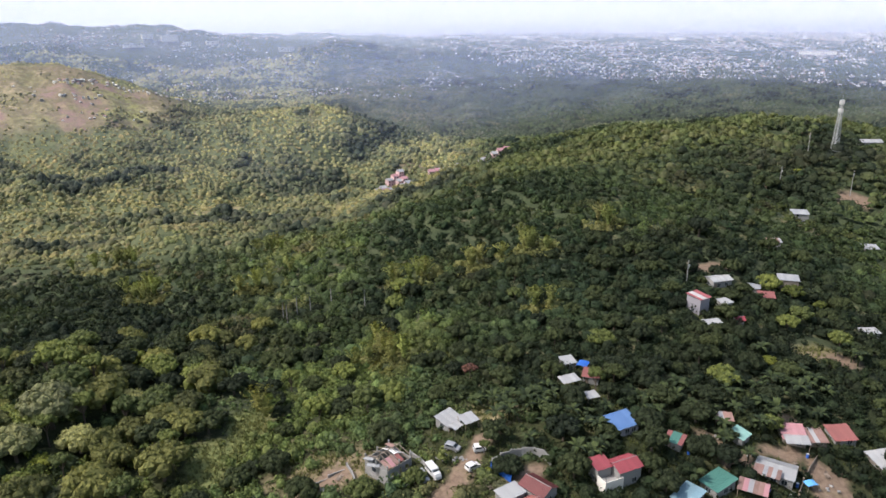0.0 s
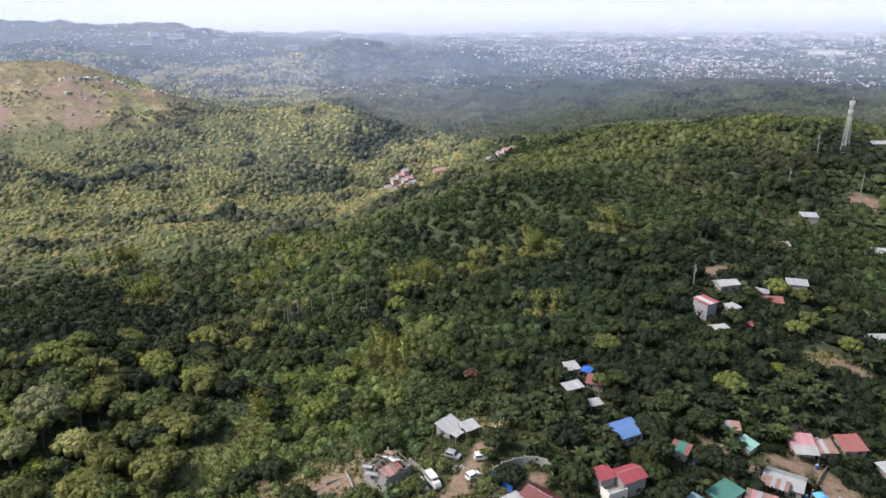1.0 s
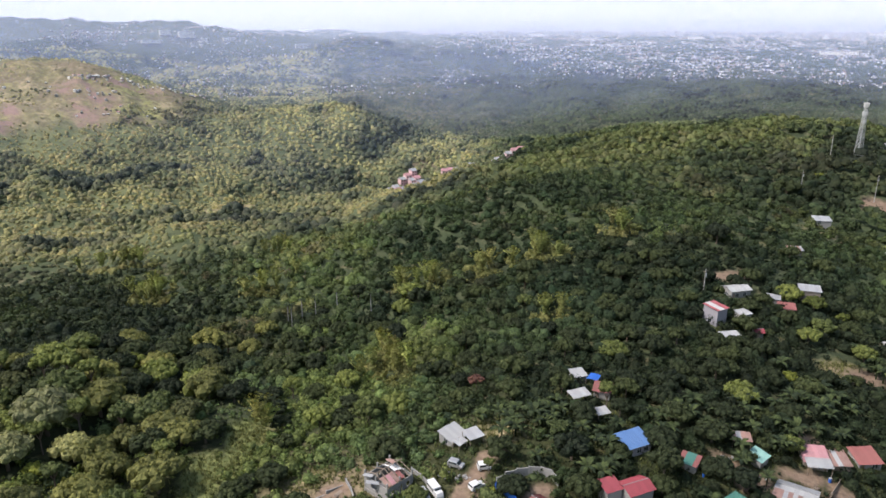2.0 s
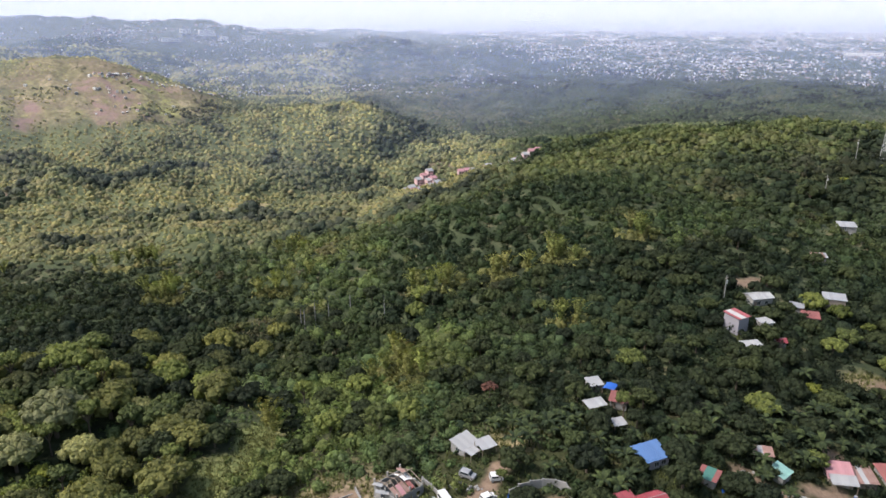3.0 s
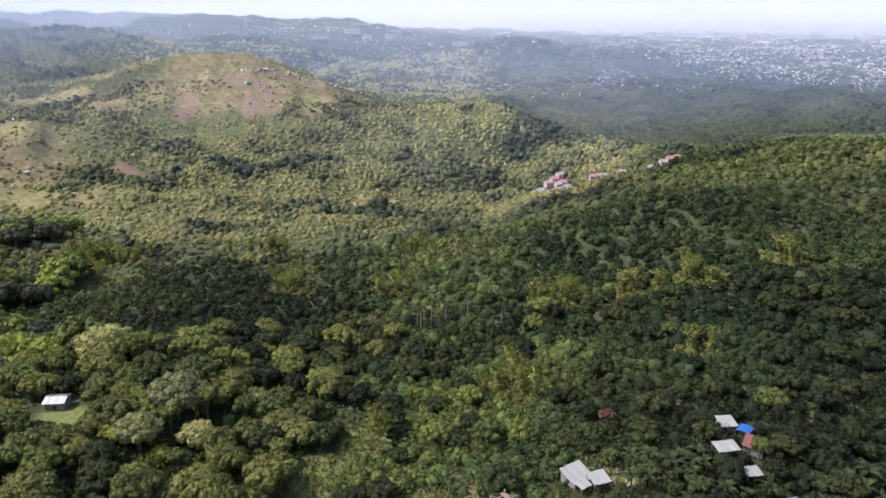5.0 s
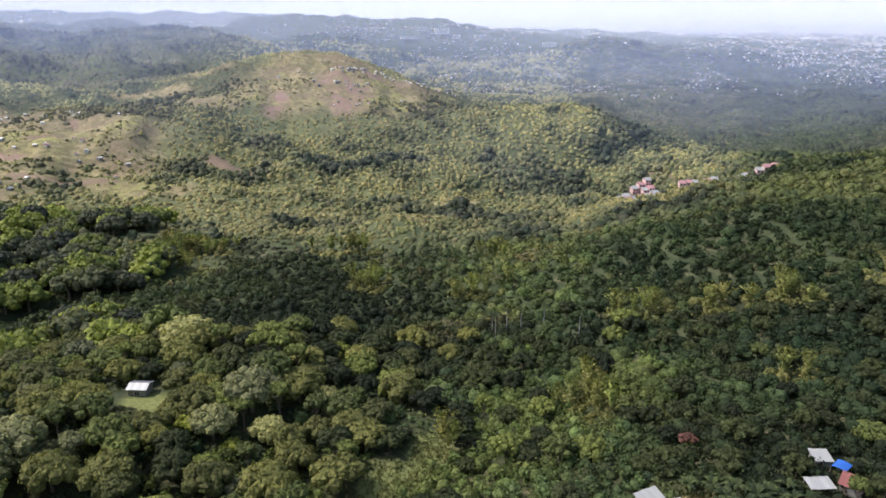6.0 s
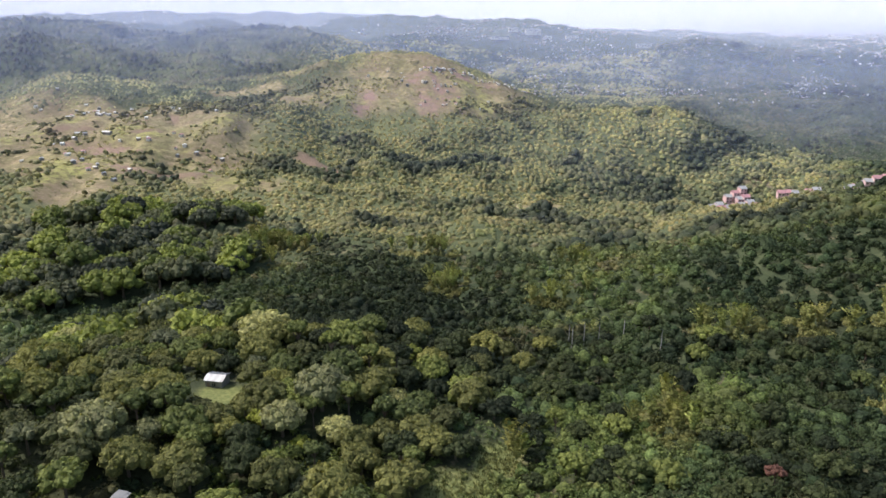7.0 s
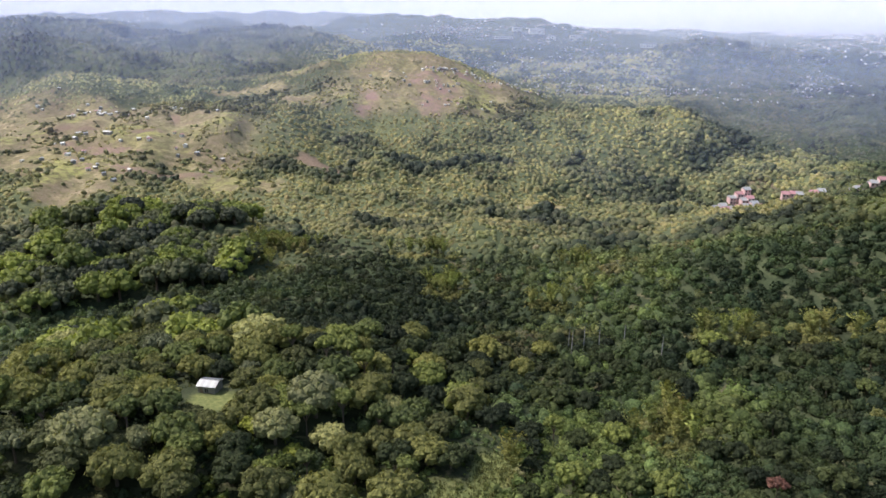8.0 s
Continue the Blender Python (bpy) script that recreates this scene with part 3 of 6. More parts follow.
        tilt = math.degrees(math.atan2(rise, d / 2))
        length = half / math.cos(radians(tilt))
        for sx in (-w / 2 + 0.02, w / 2 - 0.12):
            v = [bm.verts.new(p) for p in ((sx, -d / 2, h), (sx, d / 2, h), (sx, 0, h + rise), (sx + 0.1, -d / 2, h), (sx + 0.1, d / 2, h), (sx + 0.1, 0, h + rise))]
            for f in ((0, 1, 2), (5, 4, 3), (0, 2, 5, 3), (1, 4, 5, 2)):
                bm.faces.new([v[i] for i in f])
        drop = rise * over / (d / 2)
        slopes = [(pose(0, -half, h - drop + 0.08, tilt, 0, 0), colours), (pose(0, half, h - drop + 0.08, tilt, 0, 180), second or colours)]
        bar(bm, (-w / 2 - over, 0, h + rise + 0.08), (w / 2 + over, 0, h + rise + 0.08), 0.12)
    roof = part("roof", bm, wall, top, colours[0] + " ribbed metal roof")
    for place, shades in slopes:
        lay_sheets(roof, w + 2 * over, length, shades, place, dice)
    return top


def lean_to(label, x, y, yaw, w, d, h, colours, rise=0.5):
    """Sheets on posts, open below."""
    dice = random.Random(int(x * 17 + y * 5))
    base = ground_at(x, y)
    top = empty("open_shed", x, y, base, yaw)
    tagged(top, label, "shed")
    CLEAR.append((x, y, max(w, d) * 0.55 + 0.8))
    for sx in (-w / 2, w / 2):
        for sy, z in ((-d / 2, h), (d / 2, h + rise)):
            part("post", bar(bmesh.new(), (sx, sy, -1), (sx, sy, z), 0.1), TIMBER, top)
    bm = bmesh.new()
    for sy, z in ((-d / 2, h), (d / 2, h + rise)):
        bar(bm, (-w / 2 - 0.2, sy, z), (w / 2 + 0.2, sy, z), 0.08)
    roof = part("roof", bm, TIMBER, top)
    tilt = math.degrees(math.atan2(rise, d))
    lay_sheets(roof, w + 0.4, (d + 0.5) / math.cos(radians(tilt)), colours, pose(0, -d / 2 - 0.25, h + 0.02 - rise * 0.25 / d, tilt), dice)
    return top


# ---- the hamlet ----
house("whitewashed hut with a pale ribbed metal roof by a track", 1.0, 136.9, 46, 4.6, 3.9, 2.0, ["white"], WHITEWASH, 0.9)
lean_to("grey metal lean-to beside the white hut", 5.2, 135.0, 32, 3.4, 3.0, 2.0, ["grey"], 0.4)
lean_to("low patched grey awning in front of the hut", 2.4, 133.4, 46, 2.4, 1.8, 1.7, ["grey", "white"], 0.2)
house("blue-roofed concrete house among trees and banana plants", 38.0, 131.4, 26, 6.0, 4.2, 2.6, ["blue"], LILAC, 0.9, front=3)
house("two-storey concrete house with a bright red metal roof", 35.4, 118.2, 24, 5.2, 4.2, 4.2, ["red"], WHITEWASH, 0.8, "gable", front=2)
wing = house("low wing with a red metal roof and an open walled terrace", 30.6, 117.9, 24, 3.2, 3.0, 4.0, ["red"], WHITEWASH, 0.5)
part("terrace", box(bmesh.new(), -1.6, 2.4, -4.1, -1.55, -1.2, 1.9), CONCRETE, wing, "bare concrete terrace floor")
for x0_, x1_, y0_, y1_ in ((-1.6, 2.4, -4.24, -4.1), (-1.74, -1.6, -4.24, -1.55), (2.4, 2.54, -4.24, -1.55)):
    part("parapet", box(bmesh.new(), x0_, x1_, y0_, y1_, -1.2, 2.85), PALE_WALL, wing, "white parapet wall")
for x_ in (-1.4, 2.2):
    part("post", bar(bmesh.new(), (x_, -3.9, 1.9), (x_, -3.9, 3.6), 0.12), CONCRETE, wing)
house("house with a dark green metal roof and white ridge flashing", 53.8, 116.8, -59, 4.0, 5.4, 2.4, ["green"], CONCRETE, 0.8)
house("house with a pale blue metal roof beside a green one", 46.8, 113.4, -50, 3.8, 5.4, 2.2, ["sky"], WHITEWASH, 0.8)
house("long house with patched white and rusty metal roof", 67.6, 121.6, -33, 7.0, 5.4, 2.6, ["white"], WHITEWASH, 0.9, "gable", front=3, second=["white"])
lean_to("rusty and white sheet lean-to beside the long white house", 64.6, 119.2, -33, 4.6, 2.6, 2.1, ["rust", "rust", "grey", "rust", "white"], 0.35)
house("house with a pink and white metal roof above a bare yard", 75.4, 131.6, -8, 4.6, 4.2, 2.5, ["pink"], CREAM, 1.0, front=2)
lean_to("white sheet awning below a pink roof", 75.0, 128.6, -8, 4.6, 2.2, 2.2, ["white"], 0.5)
house("shed with rusty striped metal roof between two houses", 80.7, 131.8, -3, 3.2, 4.2, 2.2, ["rust", "white", "rust"], CREAM, 0.7)
house("house with a dull dark red metal roof at the wood's edge", 87.5, 134.0, 4, 4.8, 4.2, 2.1, ["brick"], CONCRETE, 1.0, front=2)
house("small hut with a teal metal roof among bananas", 63.2, 129.8, 40, 3.2, 2.8, 2.2, ["teal"], CONCRETE, 0.6, front=1, side=0)
house("tiny hut with red and green roof sheets under trees", 48.4, 127.2, -35, 3.2, 3.0, 2.2, ["brick", "green", "green"], CONCRETE, 0.5, front=1, side=0)
lean_to("low rusty sheet shelter among undergrowth", 61.4, 134.6, -10, 3.6, 2.6, 1.8, ["rust", "grey", "rust"], 0.4)
lean_to("rusty patched shelter in a bare yard", 60.2, 115.2, -30, 5.2, 3.4, 2.1, ["rust", "pink", "grey", "rust"], 0.4)
house("white-roofed house at the edge of the yard", 93.6, 127.2, 12, 5.0, 5.0, 2.6, ["white"], CREAM, 0.9, front=2)
house("big house with a maroon metal roof inside a walled yard", 18.0, 114.4, -46, 5.6, 4.4, 3.0, ["maroon"], CONCRETE, 1.0, "gable", front=2)
house("block-shaped house with a flat white roof in a walled yard", 12.4, 113.0, 33, 4.6, 3.2, 3.0, ["white"], WHITEWASH, 0.15, front=2)
house("house with red roof and white edge trim", 15.6, 109.8, 33, 4.4, 4.0, 3.2, ["brick"], WHITEWASH, 0.9, "gable")

# huts up the slope
house("hut with a white metal roof under trees", 31.0, 158.0, 20, 3.0, 2.8, 2.5, ["white"], CONCRETE, 0.5, front=1, side=0)
house("hut with a dull red roof in a clearing", 35.4, 150.2, -20, 3.6, 3.2, 2.5, ["brick"], CONCRETE, 0.6, front=1, side=0)
lean_to("long pale grey sheet roof under trees", 29.6, 148.0, 24, 4.4, 2.6, 2.2, ["white", "grey"], 0.4)
lean_to("small grey sheet roof half hidden by trees", 33.4, 141.0, 20, 2.8, 2.2, 2.0, ["grey"], 0.3)
house("two-storey grey concrete house with red and white roof", 74.0, 188.2, 32, 4.0, 4.8, 5.2, ["red", "white", "white", "red"], LILAC, 0.4, front=1)
house("white-roofed house screened by trees", 85.2, 202.6, 15, 6.4, 4.6, 2.8, ["white"], WHITEWASH, 0.7, "gable", front=2)
house("hut with pale roof under dark trees", 82.4, 189.6, 20, 3.4, 2.6, 2.6, ["white", "grey"], CONCRETE, 0.4, front=1, side=0)
house("low hut with white roof sheets in the trees", 74.6, 177.8, 12, 4.6, 2.6, 2.3, ["white", "grey", "white"], CONCRETE, 0.4, front=1, side=0)
house("tiny red-roofed hut among trees", 83.4, 181.2, 0, 2.2, 2.2, 2.2, ["red"], CONCRETE, 0.6, "gable", front=1, side=0)
house("grey-roofed hut on the slope", 95.0, 199.4, -20, 3.2, 2.6, 2.3, ["grey"], CONCRETE, 0.4, front=1, side=0)
house("hut with a worn red roof on the slope", 96.8, 194.6, -15, 4.2, 3.2, 2.5, ["brick"], CREAM, 0.6, front=1)
house("pale two-storey house on the slope", 107.8, 204.4, -18, 5.6, 4.0, 4.6, ["white", "grey"], CREAM, 0.5, front=2)
house("hut with a flat white roof beside a bare patch", 123.6, 185.2, 0, 4.6, 3.0, 2.3, ["white"], WHITEWASH, 0.3, front=2)
house("low hut with dark blue wall and brown roof", 117.6, 236.6, -10, 4.4, 3.4, 2.2, ["rust", "grey"], LILAC, 0.4, front=1)
house("pale two-storey house half hidden in trees", 146.4, 276.4, -12, 6.0, 5.0, 4.8, ["white", "grey"], WHITEWASH, 0.6, front=2)
house("white hut beside the track on the ridge", 164.4, 255.2, -10, 5.0, 4.0, 2.6, ["white", "grey"], CREAM, 0.6, front=2)
house("long low building with a dark roof near the mast", 236.0, 384.0, -6, 11.0, 7.0, 3.4, ["grey"], WHITEWASH, 1.2, "gable", front=5)
# lit and shaded roof slope painted as bright and grey sheets
house("hut with a bright metal roof alone in the woods", -124.6, 142.6, 18, 4.6, 4.2, 2.7, ["bright"], CONCRETE, 0.7, "gable", front=1, side=0, second=["grey"])
lean_to("grey sheet roof under mango trees", -113.5, 118.2, 20, 2.6, 2.0, 1.8, ["grey"], 0.3)
lean_to("white sheet roof under mango trees", -106.5, 98.5, 10, 2.8, 2.2, 2.0, ["white"], 0.3)


def unfinished_house(x, y, yaw):
    """Block walls with bare timber roof frame, loose sheets and a tarpaulin."""
    base = ground_at(x, y) - 0.1
    top = tagged(empty("unfinished_house", x, y, base, yaw), "unfinished concrete house with timber roof frame, tarpaulin and rusty sheets", "house")
    CLEAR.append((x, y, 6.0))
    for m, length, holes in ((pose(-3.4, -3.4, 0), 6.8, [(0.8, 1.9, 0.9, 2.0), (3.0, 4.0, 0.05, 2.1), (5.0, 6.0, 0.9, 2.0)]), (pose(3.4, -3.4, 0, 0, 0, 90), 6.8, [(1.2, 2.4, 0.9, 2.0), (4.2, 5.4, 0.9, 2.0)]),
                             (pose(3.4, 3.4, 0, 0, 0, 180), 6.8, [(2.8, 4.0, 0.9, 2.0)]), (pose(-3.4, 3.4, 0, 0, 0, 270), 6.8, [(2.0, 3.2, 0.9, 2.0)])):
        part("wall", wall_side(bmesh.new(), m, length - 0.16, 2.9, holes), CONCRETE, top)
    part("floor_slab", box(bmesh.new(), -3.5, 3.5, -3.5, 3.5, -1.5, 0.04), CONCRETE, top)
    for sx, sy in ((-3.3, -3.3), (3.3, -3.3), (-3.3, 3.3), (3.3, 3.3), (0, 3.3), (0, -3.3), (-3.3, 0)):
        part("column", box(bmesh.new(), sx - 0.14, sx + 0.14, sy - 0.14, sy + 0.14, 0, 4.1), CONCRETE, top)
    dice = random.Random(5)
    for k in range(7):
        u = -3.3 + 1.1 * k
        part("rafter", bar(bmesh.new(), (u, -3.8, 3.2), (u + dice.uniform(-0.2, 0.2), 0.2, 4.6 + dice.uniform(-0.3, 0.2)), 0.12), TIMBER, top)
    for k in range(4):
        u = -3.0 + 2.0 * k
        part("rafter", bar(bmesh.new(), (u, 0.2, 4.6), (u + dice.uniform(-0.4, 0.4), 3.8, 3.3), 0.12), TIMBER, top)
    part("ridge_beam", bar(bmesh.new(), (-3.8, 0.2, 4.6), (3.8, 0.2, 4.6), 0.14), TIMBER, top)
    for k, (u, v, z, tilt, turn, tone) in enumerate(((-3.2, -3.5, 3.35, 18, 4, "rust"), (-2.2, -3.6, 3.4, 18, -6, "pink"), (-0.9, -3.6, 3.4, 18, 3, "rust"), (0.2, -3.4, 3.45, 18, -3, "brick"),
                                                     (-3.8, 0.6, 3.9, -12, 10, "white"), (1.6, 0.8, 4.3, -14, -12, "rust"), (-3.6, -1.2, 3.0, 6, 40, "white"))):
        ob = new("roof_sheet", sheet_mesh(1.0, 2.6, SHEET[tone]))
        ob.parent = top
        ob.matrix_basis = pose(u, v, z, tilt, 0, turn)
    bm = bmesh.new()
    n = 9
    grid = [[bm.verts.new((0.2 + 2.9 * i / n, -1.6 + 3.6 * j / n, 3.9 + 0.65 * math.cos(2.6 * i / n) * math.cos(1.9 * j / n - 0.6) - 0.9 * (i / n) * (j / n))) for j in range(n + 1)] for i in range(n + 1)]
    for i in range(n):
        for j in range(n):
            bm.faces.new((grid[i][j], grid[i + 1][j], grid[i + 1][j + 1], grid[i][j + 1]))
    tarp = part("tarpaulin", bm, TARP_WHITE, top, "sagging white tarpaulin")
    thick = tarp.modifiers.new("thick", "SOLIDIFY")
    thick.thickness = 0.03
    return top


unfinished_house(-11.8, 124.3, 47)


def tarp_awning(label, x, y, yaw, w, d, h, mat):
    base = ground_at(x, y)
    top = tagged(empty("tarpaulin_awning", x, y, base, yaw), label, "awning")
    CLEAR.append((x, y, max(w, d) * 0.55 + 0.5))
    for sx in (-w / 2, w / 2):
        for sy in (-d / 2, d / 2):
            part("post", bar(bmesh.new(), (sx, sy, -0.5), (sx, sy, h), 0.08), TIMBER, top)
    bm, n = bmesh.new(), 8
    grid = [[bm.verts.new((w * (i / n - 0.5), d * (j / n - 0.5), h + 0.03 + 0.35 * math.sin(3.14 * i / n) * 0.6 - 0.15 * math.sin(3.14 * j / n))) for j in range(n + 1)] for i in range(n + 1)]
    for i in range(n):
        for j in range(n):
            bm.faces.new((grid[i][j], grid[i + 1][j], grid[i + 1][j + 1], grid[i][j + 1]))
    cloth = part("tarpaulin", bm, mat, top)
    thick = cloth.modifiers.new("thick", "SOLIDIFY")
    thick.thickness = 0.03
    return top


tarp_awning("blue tarpaulin awning between two huts", 34.2, 155.2, -30, 2.6, 3.2, 2.4, TARP_BLUE)
tarp_awning("small light blue tarpaulin shelter in a bare yard", 73.2, 118.2, 10, 2.4, 1.8, 1.4, TARP_LIGHT)


def yard_wall(points, h, mat, name, label, thick=0.18):
    """A wall through places on the ground, one panel from place to place."""
    x0, y0 = points[0]
    top = tagged(empty(name, x0, y0, ground_at(x0, y0)), label, "wall")
    z0 = ground_at(x0, y0)
    for (ax, ay), (bx, by) in zip(points, points[1:]):
        length, turn = math.hypot(bx - ax, by - ay), math.degrees(math.atan2(by - ay, bx - ax))
        low = min(ground_at(ax, ay), ground_at(bx, by)) - z0
        panel = part("wall_panel", box(bmesh.new(), 0, length - 0.02, -thick / 2, thick / 2, low - 1.0, low + h), mat, top)
        panel.matrix_basis = pose(ax - x0, ay - y0, 0, 0, 0, turn)
        post = part("post", box(bmesh.new(), -0.15, 0.15, -0.15, 0.15, low - 1.0, low + h + 0.08), mat, top)
        post.matrix_basis = pose(ax - x0, ay - y0, 0, 0, 0, turn)
    return top


yard_wall([(9.6, 121.4), (11.4, 122.7), (13.6, 123.5), (16.0, 123.9), (18.4, 123.8), (20.4, 122.9), (21.4, 120.8)], 2.0, CONCRETE, "yard_wall", "curved bare concrete wall round a yard")
yard_wall([(9.4, 120.9), (11.2, 118.9), (13.0, 116.9)], 1.7, TARP_BLUE, "yard_fence", "fence covered with deep blue sheeting", 0.08)
yard_wall([(-28.0, 122.6), (-24.5, 124.8), (-21.0, 127.0)], 0.7, CONCRETE, "low_wall", "low broken concrete wall beside a bare yard")
yard_wall([(-20.9, 127.4), (-19.5, 124.6), (-18.6, 122.0)], 0.9, CONCRETE, "low_wall", "low concrete wall beside a bare yard")
yard_wall([(-7.4, 127.6), (-5.4, 125.4), (-3.8, 122.8)], 1.1, CONCRETE, "low_wall", "low mossy concrete wall by the truck")
yard_wall([(70.0, 116.2), (72.4, 119.6), (75.0, 122.6), (79.0, 127.0)], 1.2, TIMBER, "fence", "dark fence round a bare yard", 0.1)


def wheel(parent, x, y, radius=0.36, wide=0.22):
    tyre = part("wheel", drum(bmesh.new(), radius, -wide / 2, wide / 2, 14, pose(0, 0, 0, 90)), RUBBER, parent)
    tyre.location = (x, y, radius)
    part("rim", drum(bmesh.new(), radius * 0.55, -wide / 2 - 0.01, wide / 2 + 0.01, 10, pose(0, 0, 0, 90)), STEEL, tyre)


def profile_body(bm, outline, half):
    """A side outline (x, z) pulled out across y."""
    a = [bm.verts.new((x, -half, z)) for x, z in outline]
    b = [bm.verts.new((x, half, z)) for x, z in outline]
    n = len(outline)
    bm.faces.new(a)
    bm.faces.new(b[::-1])
    for k in range(n):
        bm.faces.new((a[k], b[k], b[(k + 1) % n], a[(k + 1) % n]))
    bmesh.ops.recalc_face_normals(bm, faces=bm.faces)
    bmesh.ops.bevel(bm, geom=bm.edges[:], offset=0.05, segments=1, affect="EDGES")
    return bm


def truck(x, y, yaw):
    top = tagged(empty("truck", x, y, ground_at(x, y), yaw), "white box-bodied truck parked beside a dirt road", "truck")
    part("chassis", box(bmesh.new(), -2.9, 2.8, -0.7, 0.7, 0.45, 0.65), DARK, top)
    part("cab", profile_body(bmesh.new(), [(1.2, 0.6), (2.9, 0.6), (2.9, 1.3), (2.5, 2.1), (1.2, 2.15)], 0.92), CARPAINT, top)
    part("windscreen", box(bmesh.new(), 2.72, 2.80, -0.75, 0.75, 1.35, 1.95, pose(0.55, 0, 0.55, 0, -25)), GLASS, top).location = (-0.95, 0, -0.95)
    part("cargo_box", profile_body(bmesh.new(), [(-2.9, 0.7), (1.1, 0.7), (1.1, 2.75), (-2.9, 2.75)], 1.02), CARPAINT, top, "white box body with dusty sides")
    bm = bmesh.new()
    for side in (-1.04, 1.02):
        for k in range(4):
            box(bm, -2.6 + k * 0.9, -1.9 + k * 0.9, side, side + 0.02, 1.6, 2.25)
    part("side_windows", bm, GLASS, top)
    for wx in (-1.9, 2.0):
        for wy in (-0.85, 0.85):
            wheel(top, wx, wy, 0.42)
    top.scale = (0.78, 0.78, 0.78)
    CLEAR.append((x, y, 3.0))


def car(x, y, yaw, mat, label, long=3.7):
    top = tagged(empty("car", x, y, ground_at(x, y), yaw), label, "car")
    k = long / 3.7
    part("body", profile_body(bmesh.new(), [(-1.85 * k, 0.35), (1.85 * k, 0.35), (1.85 * k, 0.85), (1.0 * k, 0.98), (0.4 * k, 1.5), (-1.5 * k, 1.55), (-1.85 * k, 1.0)], 0.78), mat, top)
    bm = bmesh.new()
    for side in (-0.80, 0.78):
        box(bm, -1.4 * k, 0.45 * k, side, side + 0.02, 1.02, 1.42)
    box(bm, -1.80 * k, -1.70 * k, -0.65, 0.65, 1.05, 1.42)
    part("windows", bm, GLASS, top)
    part("windscreen", box(bmesh.new(), 0.0, 0.05, -0.66, 0.66, 0.0, 0.62, pose(1.02 * k, 0, 0.99, 0, -46)), GLASS, top)
    for wx in (-1.15 * k, 1.15 * k):
        for wy in (-0.72, 0.72):
            wheel(top, wx, wy, 0.3, 0.18)
    CLEAR.append((x, y, 2.6))


truck(-2.4, 120.6, -62)
car(5.6, 121.2, 35, CARPAINT, "small white car parked on the dirt road", 3.1)
car(7.2, 126.2, 10, CARPAINT, "white three-wheeled taxi on the dirt track", 2.6)
car(1.6, 127.6, -25, SHEET["grey"], "dusty grey car under bushes by the track", 3.4)
car(-4.6, 120.0, -62, SHEET["grey"], "grey pickup beside the white truck", 3.9)


def mast(x, y, tall):
    """A four-legged lattice mast with panel antennas."""
    base = ground_at(x, y)
    top = tagged(empty("lattice_mast", x, y, base, 20), "tall grey steel lattice telecom mast on the ridge", "mast")
    foot, head = 1.5, 0.42

    def corner(k, z):
        a, s = radians(45 + 90 * k), foot + (head - foot) * z / tall
        return Vector((math.cos(a) * s * 1.414, math.sin(a) * s * 1.414, z))

    for k in range(4):
        part("leg", bar(bmesh.new(), corner(k, -1), corner(k, tall), 0.22), STEEL, top)
    z, step = 0.0, 3.2
    while z < tall - 1:
        up = min(z + step, tall)
        bm = bmesh.new()
        for k in range(4):
            bar(bm, corner(k, z), corner((k + 1) % 4, up), 0.11)
            bar(bm, corner((k + 1) % 4, z), corner(k, up), 0.11)
            bar(bm, corner(k, up), corner((k + 1) % 4, up), 0.11)
        part("bracing", bm, STEEL, top)
        z, step = up, max(1.6, step * 0.92)
    for z, count, tall_p in ((tall - 1.2, 6, 2.2), (tall - 5.5, 6, 2.0), (tall - 9.5, 3, 1.6)):
        for k in range(count):
            a = 6.2832 * k / count
            arm = part("antenna", box(bmesh.new(), 0.9, 1.25, -0.22, 0.22, -tall_p / 2, tall_p / 2), CARPAINT, top, "white panel antenna")
            arm.matrix_basis = pose(0, 0, z, 0, 0, math.degrees(a))
    part("lightning_rod", bar(bmesh.new(), (0, 0, tall - 1), (0, 0, tall + 2.5), 0.09), STEEL, top)
    part("equipment_hut", box(bmesh.new(), -1.2, 1.2, -3.8, -2.6, -0.5, 2.2), WHITEWASH, top)
    CLEAR.append((x, y, 5))


mast(210.0, 371.0, 29.0)


def utility_pole(x, y, tall, label):
    top = tagged(empty("utility_pole", x, y, ground_at(x, y), random.Random(int(x)).uniform(0, 90)), label, "pole", "poles on the ridge")
    part("shaft", drum(bmesh.new(), 0.2, -1, tall, 8, top=0.13), CONCRETE, top)
    part("crossarm", box(bmesh.new(), -1.1, 1.1, -0.07, 0.07, tall - 0.9, tall - 0.75), TIMBER, top)
    part("transformer", drum(bmesh.new(), 0.28, tall - 2.6, tall - 1.6, 10, pose(0.42, 0, 0)), STEEL, top)


for px_, py_, t_ in ((160.0, 324.0, 11), (188.5, 357.0, 14), (186.0, 310.0, 12)):
    utility_pole(px_, py_, t_, "pale concrete utility pole rising from the trees")
utility_pole(75.6, 203.0, 8, "thin grey pole beside the huts")


CLEAR += [(-123.5, 141.5, 8.0), (-118.5, 136.5, 7.0), (-113.0, 131.0, 6.0), (-129.0, 136.5, 6.0)]


